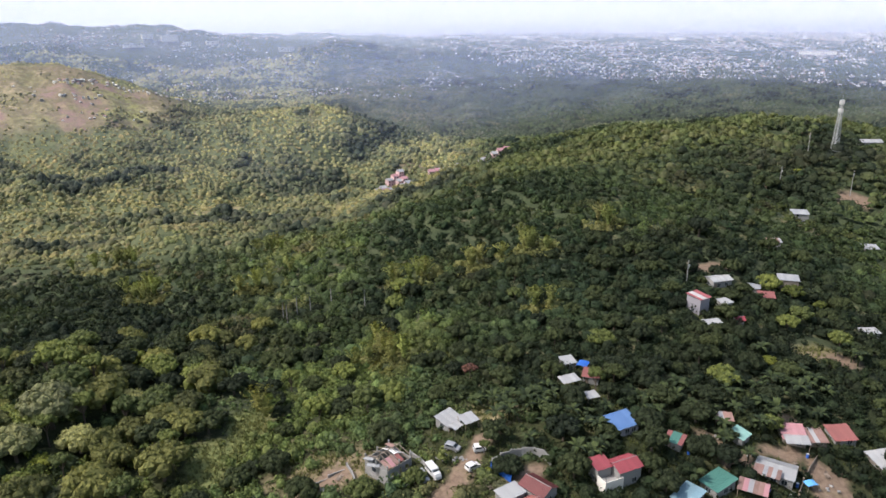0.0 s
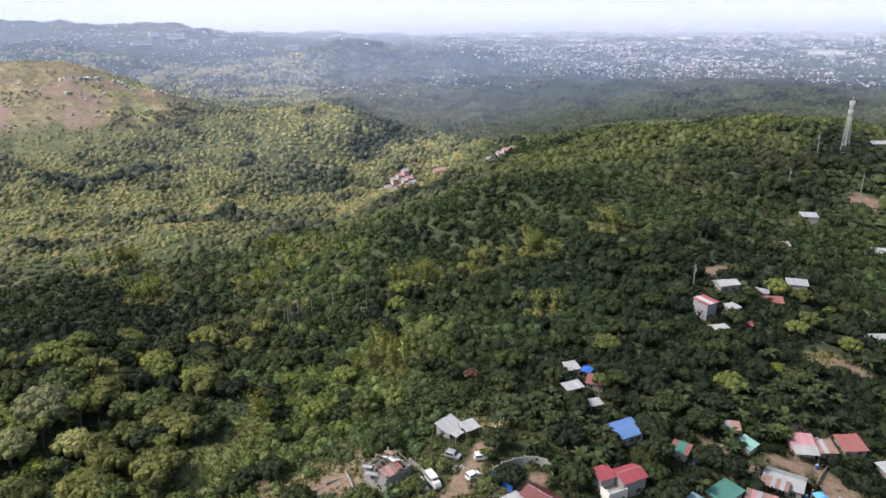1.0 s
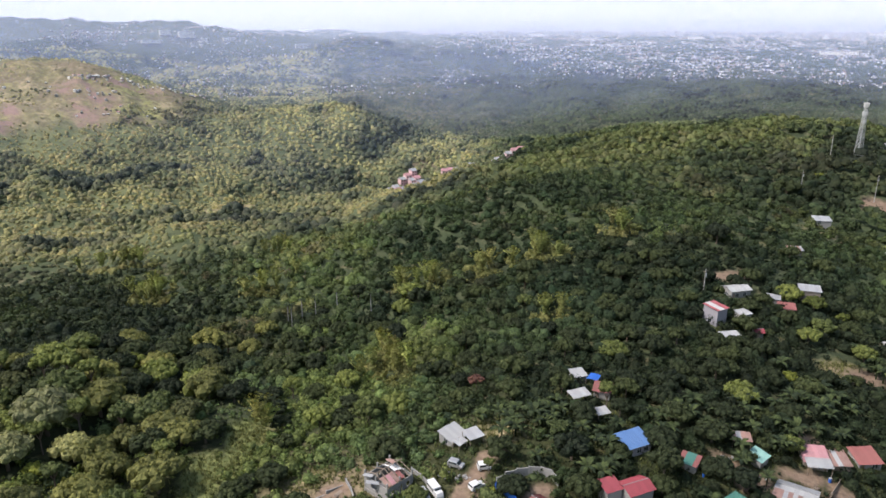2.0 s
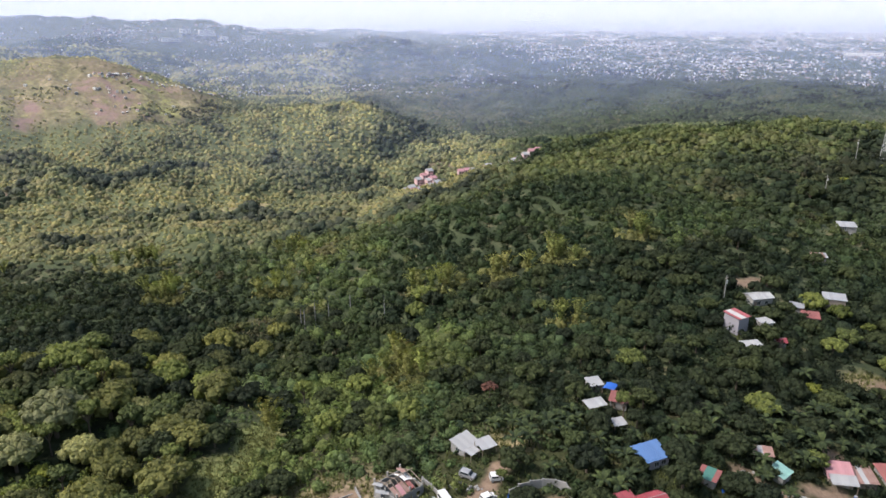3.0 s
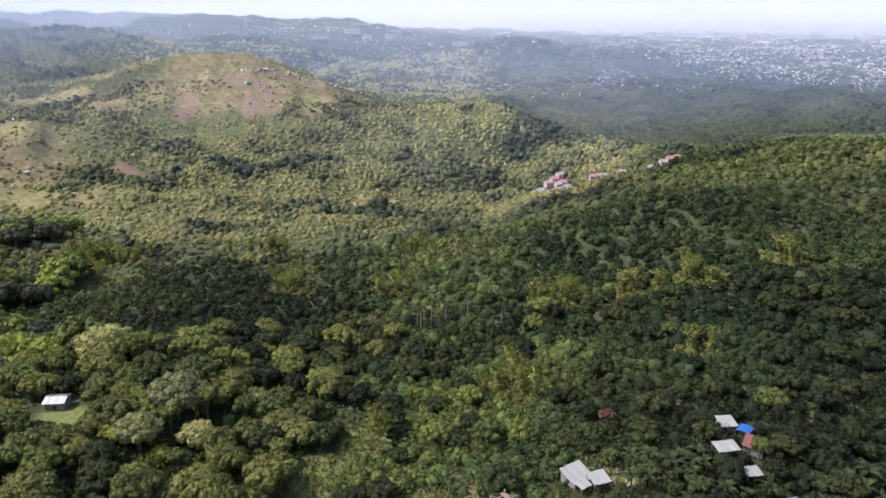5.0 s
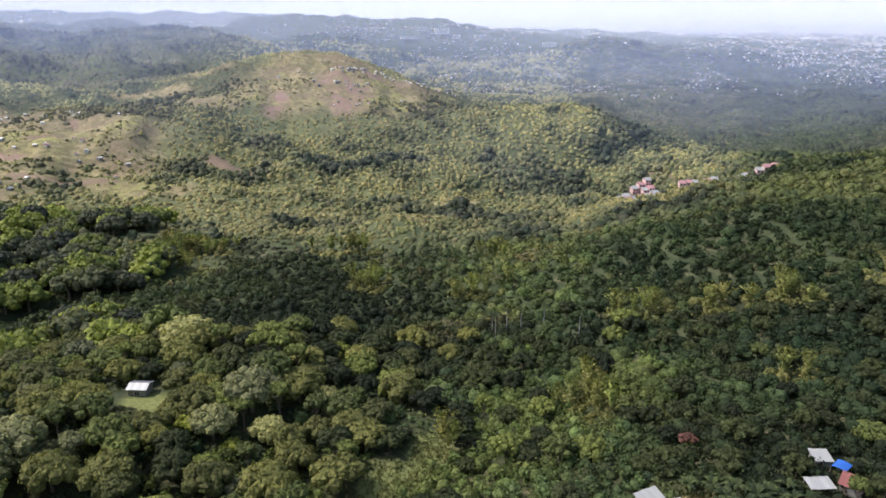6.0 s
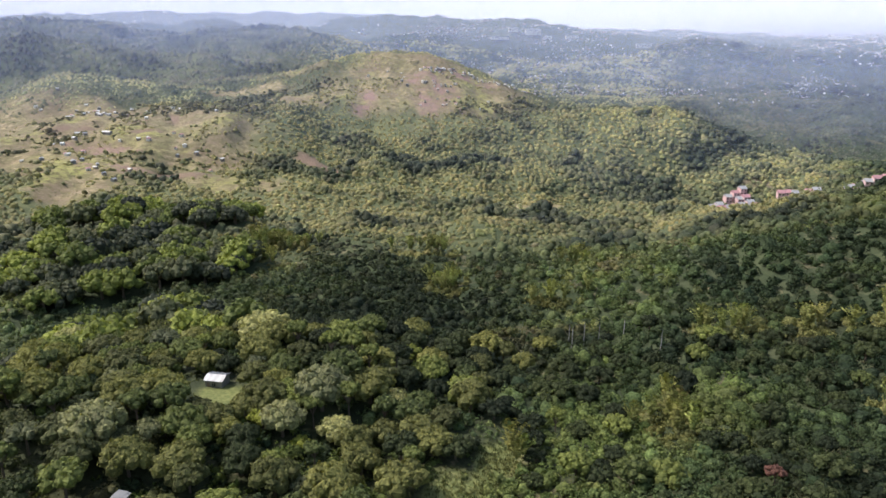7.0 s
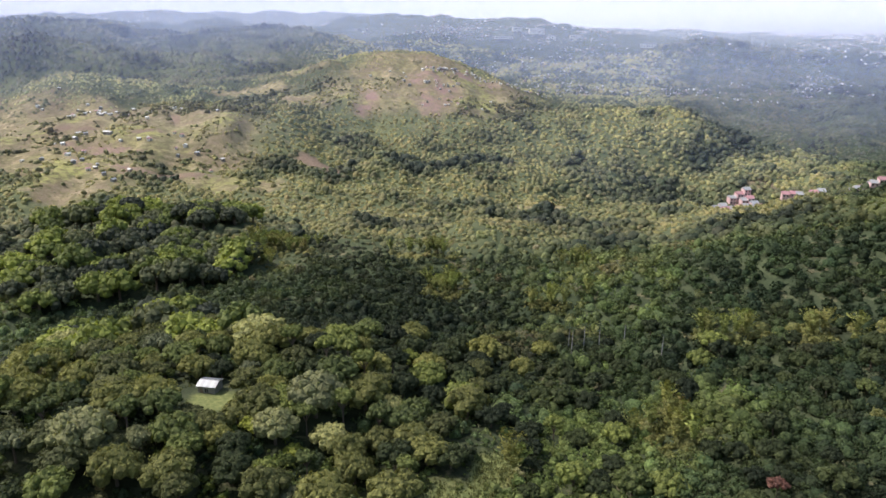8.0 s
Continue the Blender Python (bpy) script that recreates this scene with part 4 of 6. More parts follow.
# ---- houses far off ----
def town_house(x, y, yaw, tone):
    top = tagged(empty("town_house", x, y, ground_at(x, y) - 0.4, yaw), "two-storey pink terraced house with a " + tone + " roof", "house", "pink terraces on the saddle")
    part("wall", box(bmesh.new(), -2.6, 2.6, -3.4, 3.4, -2, 5.4), PINK_WALL, top)
    bm = bmesh.new()
    v = [bm.verts.new(p) for p in ((-2.8, -3.8, 5.3), (2.8, -3.8, 5.3), (2.8, 3.8, 5.3), (-2.8, 3.8, 5.3), (-2.8, 0, 7.2), (2.8, 0, 7.2))]
    for f in ((0, 1, 5, 4), (2, 3, 4, 5), (0, 4, 3), (1, 2, 5), (3, 2, 1, 0)):
        bm.faces.new([v[i] for i in f])
    part("roof", bm, SHEET[tone], top)
    part("fascia", box(bmesh.new(), -2.85, 2.85, -3.95, -3.8, 5.1, 5.4), WHITEWASH, top)
    for z in (0.9, 3.4):
        for u in (-1.3, 1.3):
            win = part("window", box(bmesh.new(), u - 0.6, u + 0.6, -3.46, -3.4, z, z + 1.2), WHITEWASH, top)
            part("pane", box(bmesh.new(), u - 0.5, u + 0.5, -3.49, -3.46, z + 0.1, z + 1.1), GLASS, win)
    return top


terraces = {}
for bx, by, along, rows_, turn in ((-45, 631, 6, 4, 30), (4, 641, 6, 1, 14), (47, 614, 5, 2, 12)):
    for j in range(rows_):
        for k in range(along):
            c_, s_ = math.cos(radians(turn)), math.sin(radians(turn))
            u_, v_ = (k - along / 2) * 5.25, (j - rows_ / 2) * 8.4
            hx, hy = bx + u_ * c_ - v_ * s_, by + u_ * s_ + v_ * c_
            gap = random.Random(int(hx * 7 + hy)).random()
            if gap < 0.08:
                continue
            hx, hy = hx + 2 * gap - 1, hy + 4 * gap - 2
            CLEAR.append((hx, hy, 3.8))
            if j == 0:
                CLEAR.append((hx + 1, hy - 8, 3))
            tone_ = ("pink", "white", "pink", "grey", "white")[int(gap * 97) % 5]
            if tone_ not in terraces:
                terraces[tone_] = town_house(hx, hy, turn, tone_)
            else:
                copy_thing(terraces[tone_], pose(hx, hy, ground_at(hx, hy) - 0.4, 0, 0, turn))


# open slopes in front of the terraces
CLEAR += [(4, 622, 12), (3, 604, 9), (46, 597, 12), (43, 581, 9)]


def far_shack(colour, wall):
    top = tagged(empty("hillside_shack", 0, 0, -500), "small hillside shack with a " + colour + " metal roof", "shack", "shacks on the bare hills")
    part("wall", box(bmesh.new(), -2.2, 2.2, -1.8, 1.8, -1, 2.4), wall, top)
    bm = bmesh.new()
    v = [bm.verts.new(p) for p in ((-2.6, -2.2, 2.3), (2.6, -2.2, 2.3), (2.6, 2.2, 2.3), (-2.6, 2.2, 2.3), (-2.6, 0, 3.3), (2.6, 0, 3.3))]
    for f in ((0, 1, 5, 4), (2, 3, 4, 5), (0, 4, 3), (1, 2, 5), (3, 2, 1, 0)):
        bm.faces.new([v[i] for i in f])
    part("roof", bm, SHEET[colour], top)
    part("door", box(bmesh.new(), -0.5, 0.4, -1.86, -1.8, 0, 2), TIMBER, top)
    return top


def shacks():
    dice = random.Random(11)
    models = [far_shack("bright", CREAM), far_shack("grey", CONCRETE), far_shack("pink", PALE_WALL), far_shack("bright", PALE_WALL)]
    used = set()
    # spread along the crest of the brown hill, and over the bare hill to its left
    for cx, cy, a, b, turn, count in ((-355, 735, 50, 10, 40, 40), (-300, 800, 40, 8, 45, 22), (-350, 690, 34, 16, 10, 20), (-325, 660, 24, 14, 10, 10), (-590, 480, 90, 26, 15, 22), (-500, 380, 60, 40, 15, 16), (-426, 410, 30, 14, 0, 9), (-440, 345, 50, 16, 0, 9), (-640, 500, 70, 20, 0, 12)):
        for _ in range(count):
            u, v = dice.gauss(0, a * 0.6), dice.gauss(0, b * 0.6)
            c, s = math.cos(radians(turn)), math.sin(radians(turn))
            x, y = cx + u * c - v * s, cy + u * s + v * c
            k = dice.randrange(len(models))
            big = dice.uniform(0.5, 0.9) if y > 560 else dice.uniform(0.7, 1.15)
            m = pose(x, y, ground_at(x, y), 0, 0, dice.uniform(0, 180)) @ Matrix.Diagonal((big, big, big, 1))
            CLEAR.append((x, y, 4.0))
            if k in used:
                copy_thing(models[k], m)
            else:
                used.add(k)
                models[k].matrix_basis = m


shacks()


def block(label, name, bearing, dist, turn, w, d, h, mat, sink=2.0):
    x, y = dist * math.sin(radians(bearing)), dist * math.cos(radians(bearing))
    top = tagged(empty(name, x, y, ground_at(x, y), turn), label, "building")
    part("wall", box(bmesh.new(), -w / 2, w / 2, -d / 2, d / 2, -sink, h), mat, top)
    part("roof", box(bmesh.new(), -w / 2 - 0.6, w / 2 + 0.6, -d / 2 - 0.6, d / 2 + 0.6, h, h + 1.2), SHEET["grey"], top)
    n = max(2, int(w / 9))
    for k in range(n):
        for z in range(1, max(2, int(h / 7)) + 1):
            u = -w / 2 + w * (k + 0.5) / n
            part("window", box(bmesh.new(), u - w / n * 0.2, u + w / n * 0.2, -d / 2 - 0.2, -d / 2, z * 6 - 3.3, z * 6 - 1.7), GLASS, top)


for b_, d_, w_, h_ in ((-20.4, 3150, 64, 22), (-21.9, 3120, 40, 16), (-19.2, 3140, 28, 15), (-23.2, 3090, 34, 11), (-17.4, 3200, 52, 15), (-22.9, 2900, 70, 8), (-25.0, 2850, 50, 6)):
    block("pale institutional building on the distant hill", "hill_building", b_, d_, -b_ + 8, w_, 24, h_, PALE_WALL)
for b_, d_, w_, h_ in ((-12.0, 3000, 60, 14), (10.2, 3600, 90, 10), (6.2, 3900, 80, 10), (27.5, 2950, 120, 10), (18.0, 3700, 70, 9), (1.0, 3900, 90, 9), (29.8, 4000, 90, 12)):
    block("long pale warehouse in the hazy town", "warehouse", b_, d_, -b_ + 4, w_, 30, h_, PALE_WALL)
for k in range(16):
    dd = random.Random(40 + k)
    block("faint high-rise block on the hazy horizon", "high_rise", 27.6 + 0.34 * k + dd.uniform(-0.1, 0.1), 4450 + dd.uniform(-60, 60), -30, dd.uniform(14, 24), 18, dd.uniform(22, 62), LILAC)


def town():
    """Thousands of small houses on the plain and between the far woods."""
    dice = np.random.default_rng(3)
    n = 130000
    b, r = dice.uniform(-62, 40, n), 1350 * (4650 / 1350) ** (dice.random(n) ** 0.85)
    x, y = r * np.sin(np.radians(b)), r * np.cos(np.radians(b))
    plain = smooth(-4, 6, b - 12 * (1 - smooth(1950, 2550, r))) * smooth(1850, 2300, r)
    slope = 0.38 * smooth(1350, 1700, r) * (1 - smooth(3, 10, b)) * smooth(-34, -24, b) + 0.12 * smooth(2300, 2900, r)
    streets = np.clip(0.55 + 1.1 * patchy(x, y * 0.4, 120) + 0.5 * patchy(x, y * 0.6, 40), 0.0, 1)
    chance = np.maximum(plain * streets * 0.8, slope * np.clip(0.25 + 1.3 * patchy(x, y, 140), 0, 1.4))
    ridge = np.exp(-((b + 4) ** 2) / 60 - ((r - 2500) ** 2) / 2 / 190 ** 2)
    keep = dice.random(n) < chance * (1 - ridge)
    x, y, r = x[keep], y[keep], r[keep]
    n = len(x)
    z = height(x, y)
    w, d, h = r / 1235 * (0.6 + 2.2 * dice.random(n) ** 3), dice.uniform(6, 12, n), r / 1235 * dice.uniform(0.35, 0.9, n) + 1.2
    turn = dice.uniform(-0.6, 0.6, n) - np.radians(0)
    unit = np.array([(-.5, -.5, -.4), (.5, -.5, -.4), (.5, .5, -.4), (-.5, .5, -.4), (-.5, -.5, 1), (.5, -.5, 1), (.5, .5, 1), (-.5, .5, 1), (-.5, 0, 1.3), (.5, 0, 1.3)])
    p = unit[None] * np.stack([w, d, h], -1)[:, None]
    c, s = np.cos(turn)[:, None], np.sin(turn)[:, None]
    verts = np.stack([p[..., 0] * c - p[..., 1] * s + x[:, None], p[..., 0] * s + p[..., 1] * c + y[:, None], p[..., 2] + z[:, None]], -1).reshape(-1, 3)
    quads = np.array([(0, 1, 5, 4), (1, 2, 6, 5), (2, 3, 7, 6), (3, 0, 4, 7), (4, 5, 9, 8), (6, 7, 8, 9)])
    faces = (quads[None] + (np.arange(n) * 10)[:, None, None]).reshape(-1, 4)
    shades = np.array(((0.42, 0.41, 0.41), (0.28, 0.27, 0.27), (0.17, 0.17, 0.18), (0.30, 0.19, 0.17), (0.62, 0.61, 0.60), (0.14, 0.17, 0.22), (0.30, 0.26, 0.23), (0.12, 0.12, 0.12)))
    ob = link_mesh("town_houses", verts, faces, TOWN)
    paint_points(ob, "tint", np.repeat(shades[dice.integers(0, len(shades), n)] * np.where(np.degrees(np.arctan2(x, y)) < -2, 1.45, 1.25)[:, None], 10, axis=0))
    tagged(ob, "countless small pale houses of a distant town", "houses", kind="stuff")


def town_material():
    m, nt, p = material("town_walls")
    a = nt.nodes.new("ShaderNodeAttribute")
    a.attribute_name = "tint"
    stain = noise_fac(nt, 0.2, 4, 0.3, 0.7)
    nt.links.new(mix(nt, 0.3, a.outputs["Color"], mix(nt, stain, (0.25, 0.23, 0.2), (0.6, 0.6, 0.6))), p.inputs["Base Color"])
    p.inputs["Roughness"].default_value = 0.8
    return m


TOWN = town_material()
town()

# ---- plants ----
rng = np.random.default_rng(7)
T_DARK, T_MID, T_BRIGHT = (0.034, 0.054, 0.029), (0.060, 0.088, 0.038), (0.105, 0.140, 0.048)
T_BAMBOO, T_OLIVE, T_GREY = (0.235, 0.250, 0.094), (0.118, 0.116, 0.058), (0.090, 0.104, 0.070)
# stands of one kind: x, y, reach along and across, turn
BAMBOOS = (
    (-19, 186, 9, 8, 0), (-14, 176, 5, 5, 0), (-72, 257, 12, 4, 10), (-9, 234, 12, 5, 10), (14, 238, 9, 5, 0), (33, 240, 10, 6, 0), (-122, 269, 12, 8, 20),
    (-227, 280, 26, 9, 10), (30, 195, 6, 4, 0), (60, 250, 8, 5, 0), (-80, 300, 10, 5, 0), (-45, 150, 4, 6, 0), (-215, 262, 14, 6, 0), (-150, 300, 20, 6, 10),
)
GROVES = ((-317, 282, 60, 26, 20), (-250, 235, 40, 22, 20), (-270, 200, 30, 20, 0), (-120, 125, 40, 24, 0), (-170, 160, 40, 26, 0))
# dark stands, with the shade over gully and right slope put into their colour
SHADE_DARKS = ((-90, 202, 34, 26, 0), (-135, 245, 46, 26, 0), (-120, 180, 30, 20, 0), (15, 262, 30, 10, -10), (-55, 200, 22, 16, 0), (40, 165, 26, 14, 0), (0, 215, 14, 10, 0), (-150, 215, 44, 30, 0), (150, 330, 20, 12, 0), (90, 160, 50, 40, 0), (60, 230, 40, 20, 0), (95, 130, 40, 30, 0))
# young growth in full leaf, its colour lightened further for sunlit brows
SUNLIT_GROWTH = ((-60, 138, 15, 14, 0), (-30, 150, 14, 12, 0), (-12, 196, 14, 12, 0), (-36, 165, 16, 26, 0), (-20, 182, 14, 12, 0), (-40, 140, 16, 12, 0), (-45, 200, 8, 22, 0), (-85, 118, 26, 12, 0))
SHRUBBY = ((-390, 690, 170, 130, 20), (-560, 450, 190, 110, 10), (-54, 150, 12, 22, -15), (8, 130, 12, 8, 0), (-20, 126, 12, 6, 0), (106, 170, 14, 8, 0), (118, 262, 12, 8, 0))
# the gully below the orchards: evergreen trees, shade put into their leaf colour
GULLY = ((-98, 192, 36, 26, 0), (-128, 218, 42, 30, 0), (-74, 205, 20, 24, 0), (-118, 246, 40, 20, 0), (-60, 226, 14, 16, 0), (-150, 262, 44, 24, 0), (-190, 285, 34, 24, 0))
# dense woods round the hamlet, leaf colour darkened for the cloud shade there
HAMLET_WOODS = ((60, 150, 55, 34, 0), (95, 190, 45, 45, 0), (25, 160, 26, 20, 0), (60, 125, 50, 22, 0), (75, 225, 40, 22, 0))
# woods on the near ridge, darkened for the cloud shade on it
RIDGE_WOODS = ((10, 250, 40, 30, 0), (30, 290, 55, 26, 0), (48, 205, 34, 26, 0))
WOODS_OFF = []   # crowns of single trees: x, y, reach


def keep_off(x, y, spots):
    out = np.zeros(np.shape(x), bool)
    for cx, cy, reach in spots:
        out |= (np.abs(x - cx) < reach) & (np.hypot(x - cx, y - cy) < reach)
    return out


def stand(spots, x, y):
    return inside(spots, x, y) > 0.3


def tints(x, y, r):
    """The leaf colour at each place: the species', with sunlit and cloud-shaded areas put into it."""
    n = len(x)
    mixed = np.clip(0.5 + 0.6 * patchy(x, y, 34) + 0.22 * patchy(y, x, 12), 0, 0.999)
    pick = np.array([T_DARK, T_DARK, T_MID, T_MID, T_BRIGHT, T_OLIVE, T_GREY])
    u = np.where(rng.random(n) < 0.05, rng.random(n), np.clip(rng.normal(0, 0.05, n) + mixed, 0, 1)) * (len(pick) - 1)
    base = np.stack([np.interp(u, np.arange(len(pick)), pick[:, k]) for k in range(3)], -1)
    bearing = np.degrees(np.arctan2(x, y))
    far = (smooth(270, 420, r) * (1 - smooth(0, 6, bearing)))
    lush = lush_and_shade(x, y) * 1.15 + rng.normal(0, 0.16, n)
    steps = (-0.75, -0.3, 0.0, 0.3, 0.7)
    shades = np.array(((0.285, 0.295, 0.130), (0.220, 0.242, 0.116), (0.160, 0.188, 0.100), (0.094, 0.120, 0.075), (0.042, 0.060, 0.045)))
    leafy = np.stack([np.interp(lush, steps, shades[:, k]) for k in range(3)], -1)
    # sunlight on the middle slopes: leaf colour lightened with distance
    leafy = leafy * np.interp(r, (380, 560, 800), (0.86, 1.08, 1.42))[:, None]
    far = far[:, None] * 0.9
    # lit brows and the sunlit left side lightened, gullies darkened for shade
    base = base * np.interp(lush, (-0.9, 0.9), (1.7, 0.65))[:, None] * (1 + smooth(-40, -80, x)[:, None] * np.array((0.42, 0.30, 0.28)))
    # young growth, with sunlight on the brows put into its colour
    sunlit_growth = inside(SUNLIT_GROWTH, x, y)[:, None] * 0.85
    base = base * (1 - sunlit_growth) + sunlit_growth * np.array((0.140, 0.185, 0.060))
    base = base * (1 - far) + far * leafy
    # ridge at right darkened in colour for the cloud shade on it
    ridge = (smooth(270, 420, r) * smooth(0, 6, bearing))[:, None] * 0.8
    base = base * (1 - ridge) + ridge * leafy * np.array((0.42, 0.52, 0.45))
    # cloud shade and blue haze of the far hills put into the leaf colour
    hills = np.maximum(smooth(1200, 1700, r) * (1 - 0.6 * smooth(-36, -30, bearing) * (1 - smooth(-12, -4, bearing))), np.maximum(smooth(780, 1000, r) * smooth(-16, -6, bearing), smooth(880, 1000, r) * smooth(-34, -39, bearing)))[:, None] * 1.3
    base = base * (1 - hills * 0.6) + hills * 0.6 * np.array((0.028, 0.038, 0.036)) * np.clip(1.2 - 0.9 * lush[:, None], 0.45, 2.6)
    # shade painted into the dark stands
    dark = stand(SHADE_DARKS, x, y)
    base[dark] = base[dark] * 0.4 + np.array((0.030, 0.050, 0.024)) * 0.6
    grove = stand(GROVES, x, y)
    base[grove] = np.where(rng.random((grove.sum(), 1)) < 0.6, (0.040, 0.060, 0.030), (0.105, 0.145, 0.038))
    # near right slope: cloud shade put into the leaf colour
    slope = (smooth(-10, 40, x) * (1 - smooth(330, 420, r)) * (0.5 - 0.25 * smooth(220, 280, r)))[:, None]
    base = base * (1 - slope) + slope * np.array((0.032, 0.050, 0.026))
    # shade of gully, hamlet and ridge painted over the leaf colour
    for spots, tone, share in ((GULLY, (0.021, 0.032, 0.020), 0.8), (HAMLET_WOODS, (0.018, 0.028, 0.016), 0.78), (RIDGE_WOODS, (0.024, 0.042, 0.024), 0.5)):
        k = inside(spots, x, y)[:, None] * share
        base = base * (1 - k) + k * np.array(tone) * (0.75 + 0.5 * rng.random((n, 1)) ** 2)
    bam = stand(BAMBOOS, x, y)
    base[bam] = np.array(T_BAMBOO) * 0.72
    shrub = inside(SHRUBBY, x, y)[:, None] * (r > 300)[:, None]
    base = base * (1 - shrub * 0.4) + shrub * 0.4 * np.array((0.20, 0.185, 0.075))
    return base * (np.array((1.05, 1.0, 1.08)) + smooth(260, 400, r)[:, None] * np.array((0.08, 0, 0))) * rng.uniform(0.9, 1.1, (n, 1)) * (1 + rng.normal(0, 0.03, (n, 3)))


def low_ball(steps):
    bm = bmesh.new()
    bmesh.ops.create_icosphere(bm, subdivisions=steps, radius=1)
    v = np.array([p.co[:] for p in bm.verts])
    f = np.array([[p.index for p in q.verts] for q in bm.faces])
    bm.free()
    return v, f


def low_dome():
    """A top, a ring at mid height and a ring at the foot."""
    v = [(0, 0, 1)] + [(0.75 * math.cos(1.2566 * k), 0.75 * math.sin(1.2566 * k), 0.62) for k in range(5)] + [(math.cos(1.2566 * k + 0.63), math.sin(1.2566 * k + 0.63), -0.25) for k in range(5)]
    f = [(0, 1 + k, 1 + (k + 1) % 5) for k in range(5)] + [(1 + k, 6 + k, 1 + (k + 1) % 5) for k in range(5)] + [(6 + k, 6 + (k + 1) % 5, 1 + (k + 1) % 5) for k in range(5)]
    return np.array(v), np.array(f)


HEART, HEART_FACES = low_dome()
# a crown far off: a top and a ring
CAP = np.array([(0, 0, 0.9)] + [(math.cos(1.2566 * k), math.sin(1.2566 * k), -0.3) for k in range(5)])
CAP_FACES = np.array([(0, 1 + k, 1 + (k + 1) % 5) for k in range(5)])
LOBE, LOBE_FACES = low_ball(1)


def sprays(centres, out, size, rng, long=1.0, axis=None, jitter=0.3):
    """Irregular four-cornered, folded leaf sprays at centres, facing out. Returns vertices."""
    n = len(centres)
    out = out + rng.normal(0, jitter, (n, 3))
    out /= np.linalg.norm(out, axis=1, keepdims=True) + 1e-9
    ref = rng.normal(0, 1, (n, 3)) if axis is None else axis
    a = np.cross(out, ref)
    a /= np.linalg.norm(a, axis=1, keepdims=True) + 1e-9
    b = np.cross(a, out)
    k = rng.uniform(0.5, 1.1, (n, 4, 1)) * size[:, None, None]
    corner = np.stack([a, b * long, -a, -b * long], 1) * k
    corner[:, 1] -= out * (size * 0.35)[:, None]
    corner[:, 3] -= out * (size * 0.35)[:, None]
    return (centres[:, None] + corner).reshape(-1, 3)


def canopy(name, label, x, y, radius, tall, tint, count, spray, rng, lobes=4, heart=0.9, leaf=LEAVES):
    """Many crowns in one mesh, each a lumpy heap of leaf sprays round a small dark heart."""
    n = len(x)
    c = np.stack([x, y, height(x, y) + tall - radius * 0.75], -1)
    turn = rng.uniform(0, 6.283, (n, lobes))
    reach = rng.uniform(0.2, 0.75, (n, lobes))
    centre = np.stack([np.cos(turn) * reach, np.sin(turn) * reach, rng.uniform(-0.35, 0.5, (n, lobes)) * (1.1 - reach)], -1)
    grow = rng.uniform(0.28, 0.52, (n, lobes))
    which = rng.integers(0, lobes, (n, count))
    d = rng.normal(0, 1, (n, count, 3))
    d[..., 2] = np.abs(d[..., 2]) - 0.25
    d /= np.linalg.norm(d, axis=2, keepdims=True)
    lc = np.take_along_axis(centre, which[..., None], axis=1)
    lg = np.take_along_axis(grow, which, axis=1)[..., None]
    place = c[:, None] + (lc + d * lg * rng.uniform(0.7, 1.15, (n, count, 1))) * radius[:, None, None]
    dome, dome_faces = (HEART, HEART_FACES) if count else (CAP, CAP_FACES)
    lump = rng.uniform(0.58, 1.2, (n, len(dome), 1)) * np.array((0.78, 0.78, 0.66)) * heart
    hv = (c[:, None] + dome[None] * lump * radius[:, None, None]).reshape(-1, 3)
    hf = (dome_faces[None] + (np.arange(n) * len(dome))[:, None, None]).reshape(-1, 3)
    inner = link_mesh(name + "_inner" if count else name, hv, hf, leaf, smooth_faces=True)
    paint_points(inner, "tint", np.repeat(tint, len(dome), axis=0))
    tagged(inner, label + (", inner foliage" if count else ""), "trees", kind="stuff")
    if count:
        verts = sprays(place.reshape(-1, 3), d.reshape(-1, 3), np.repeat(spray, count) * rng.uniform(0.6, 1.3, n * count), rng)
        ob = link_mesh(name, verts, np.arange(len(verts)).reshape(-1, 4), leaf)
        paint_points(ob, "tint", np.repeat(tint, count * 4, axis=0))
        tagged(ob, label, "trees", kind="stuff")


def scatter(r0, r1, step, rng, b0, b1):
    """Jittered places between two distances, spaced step(r)."""
    xs, ys = [], []
    r = r0
    while r < r1:
        s = step(r)
        n = max(1, int(radians(b1 - b0) * r / s))
        b = np.radians(b0) + (np.arange(n) + rng.uniform(-0.6, 0.6, n) + 0.5) * radians(b1 - b0) / n
        rr = r + rng.uniform(-0.6, 0.6, n) * s
        xs.append(rr * np.sin(b))
        ys.append(rr * np.cos(b))
        r += s * 0.87
    return np.concatenate(xs), np.concatenate(ys)


def in_sight(x, y, margin=9.0):
    """Whether a place can be seen from high over the hamlet, or lies behind a rise."""
    seen = np.ones(len(x), bool)
    for share in np.linspace(0.25, 0.97, 26):
        seen &= height(x * share, y * share) < 100 + (height(x, y) + margin - 100) * share
    return seen


def open_ground(x, y):
    """Share of trees that bare ground leaves out."""
    soil, dry, red = inside(SOIL, x, y), inside(DRY, x, y), inside(RED, x, y)
    bushes = smooth(-0.16, 0.28, patchy(x, y, 34) + 0.6 * patchy(y, x, 11)) * smooth(240, 300, np.hypot(x, y))
    return np.maximum.reduce([inside(MEADOW, x, y) * 1.25, soil * 1.8, dry * (1.2 - 0.9 * bushes), red * 1.2])


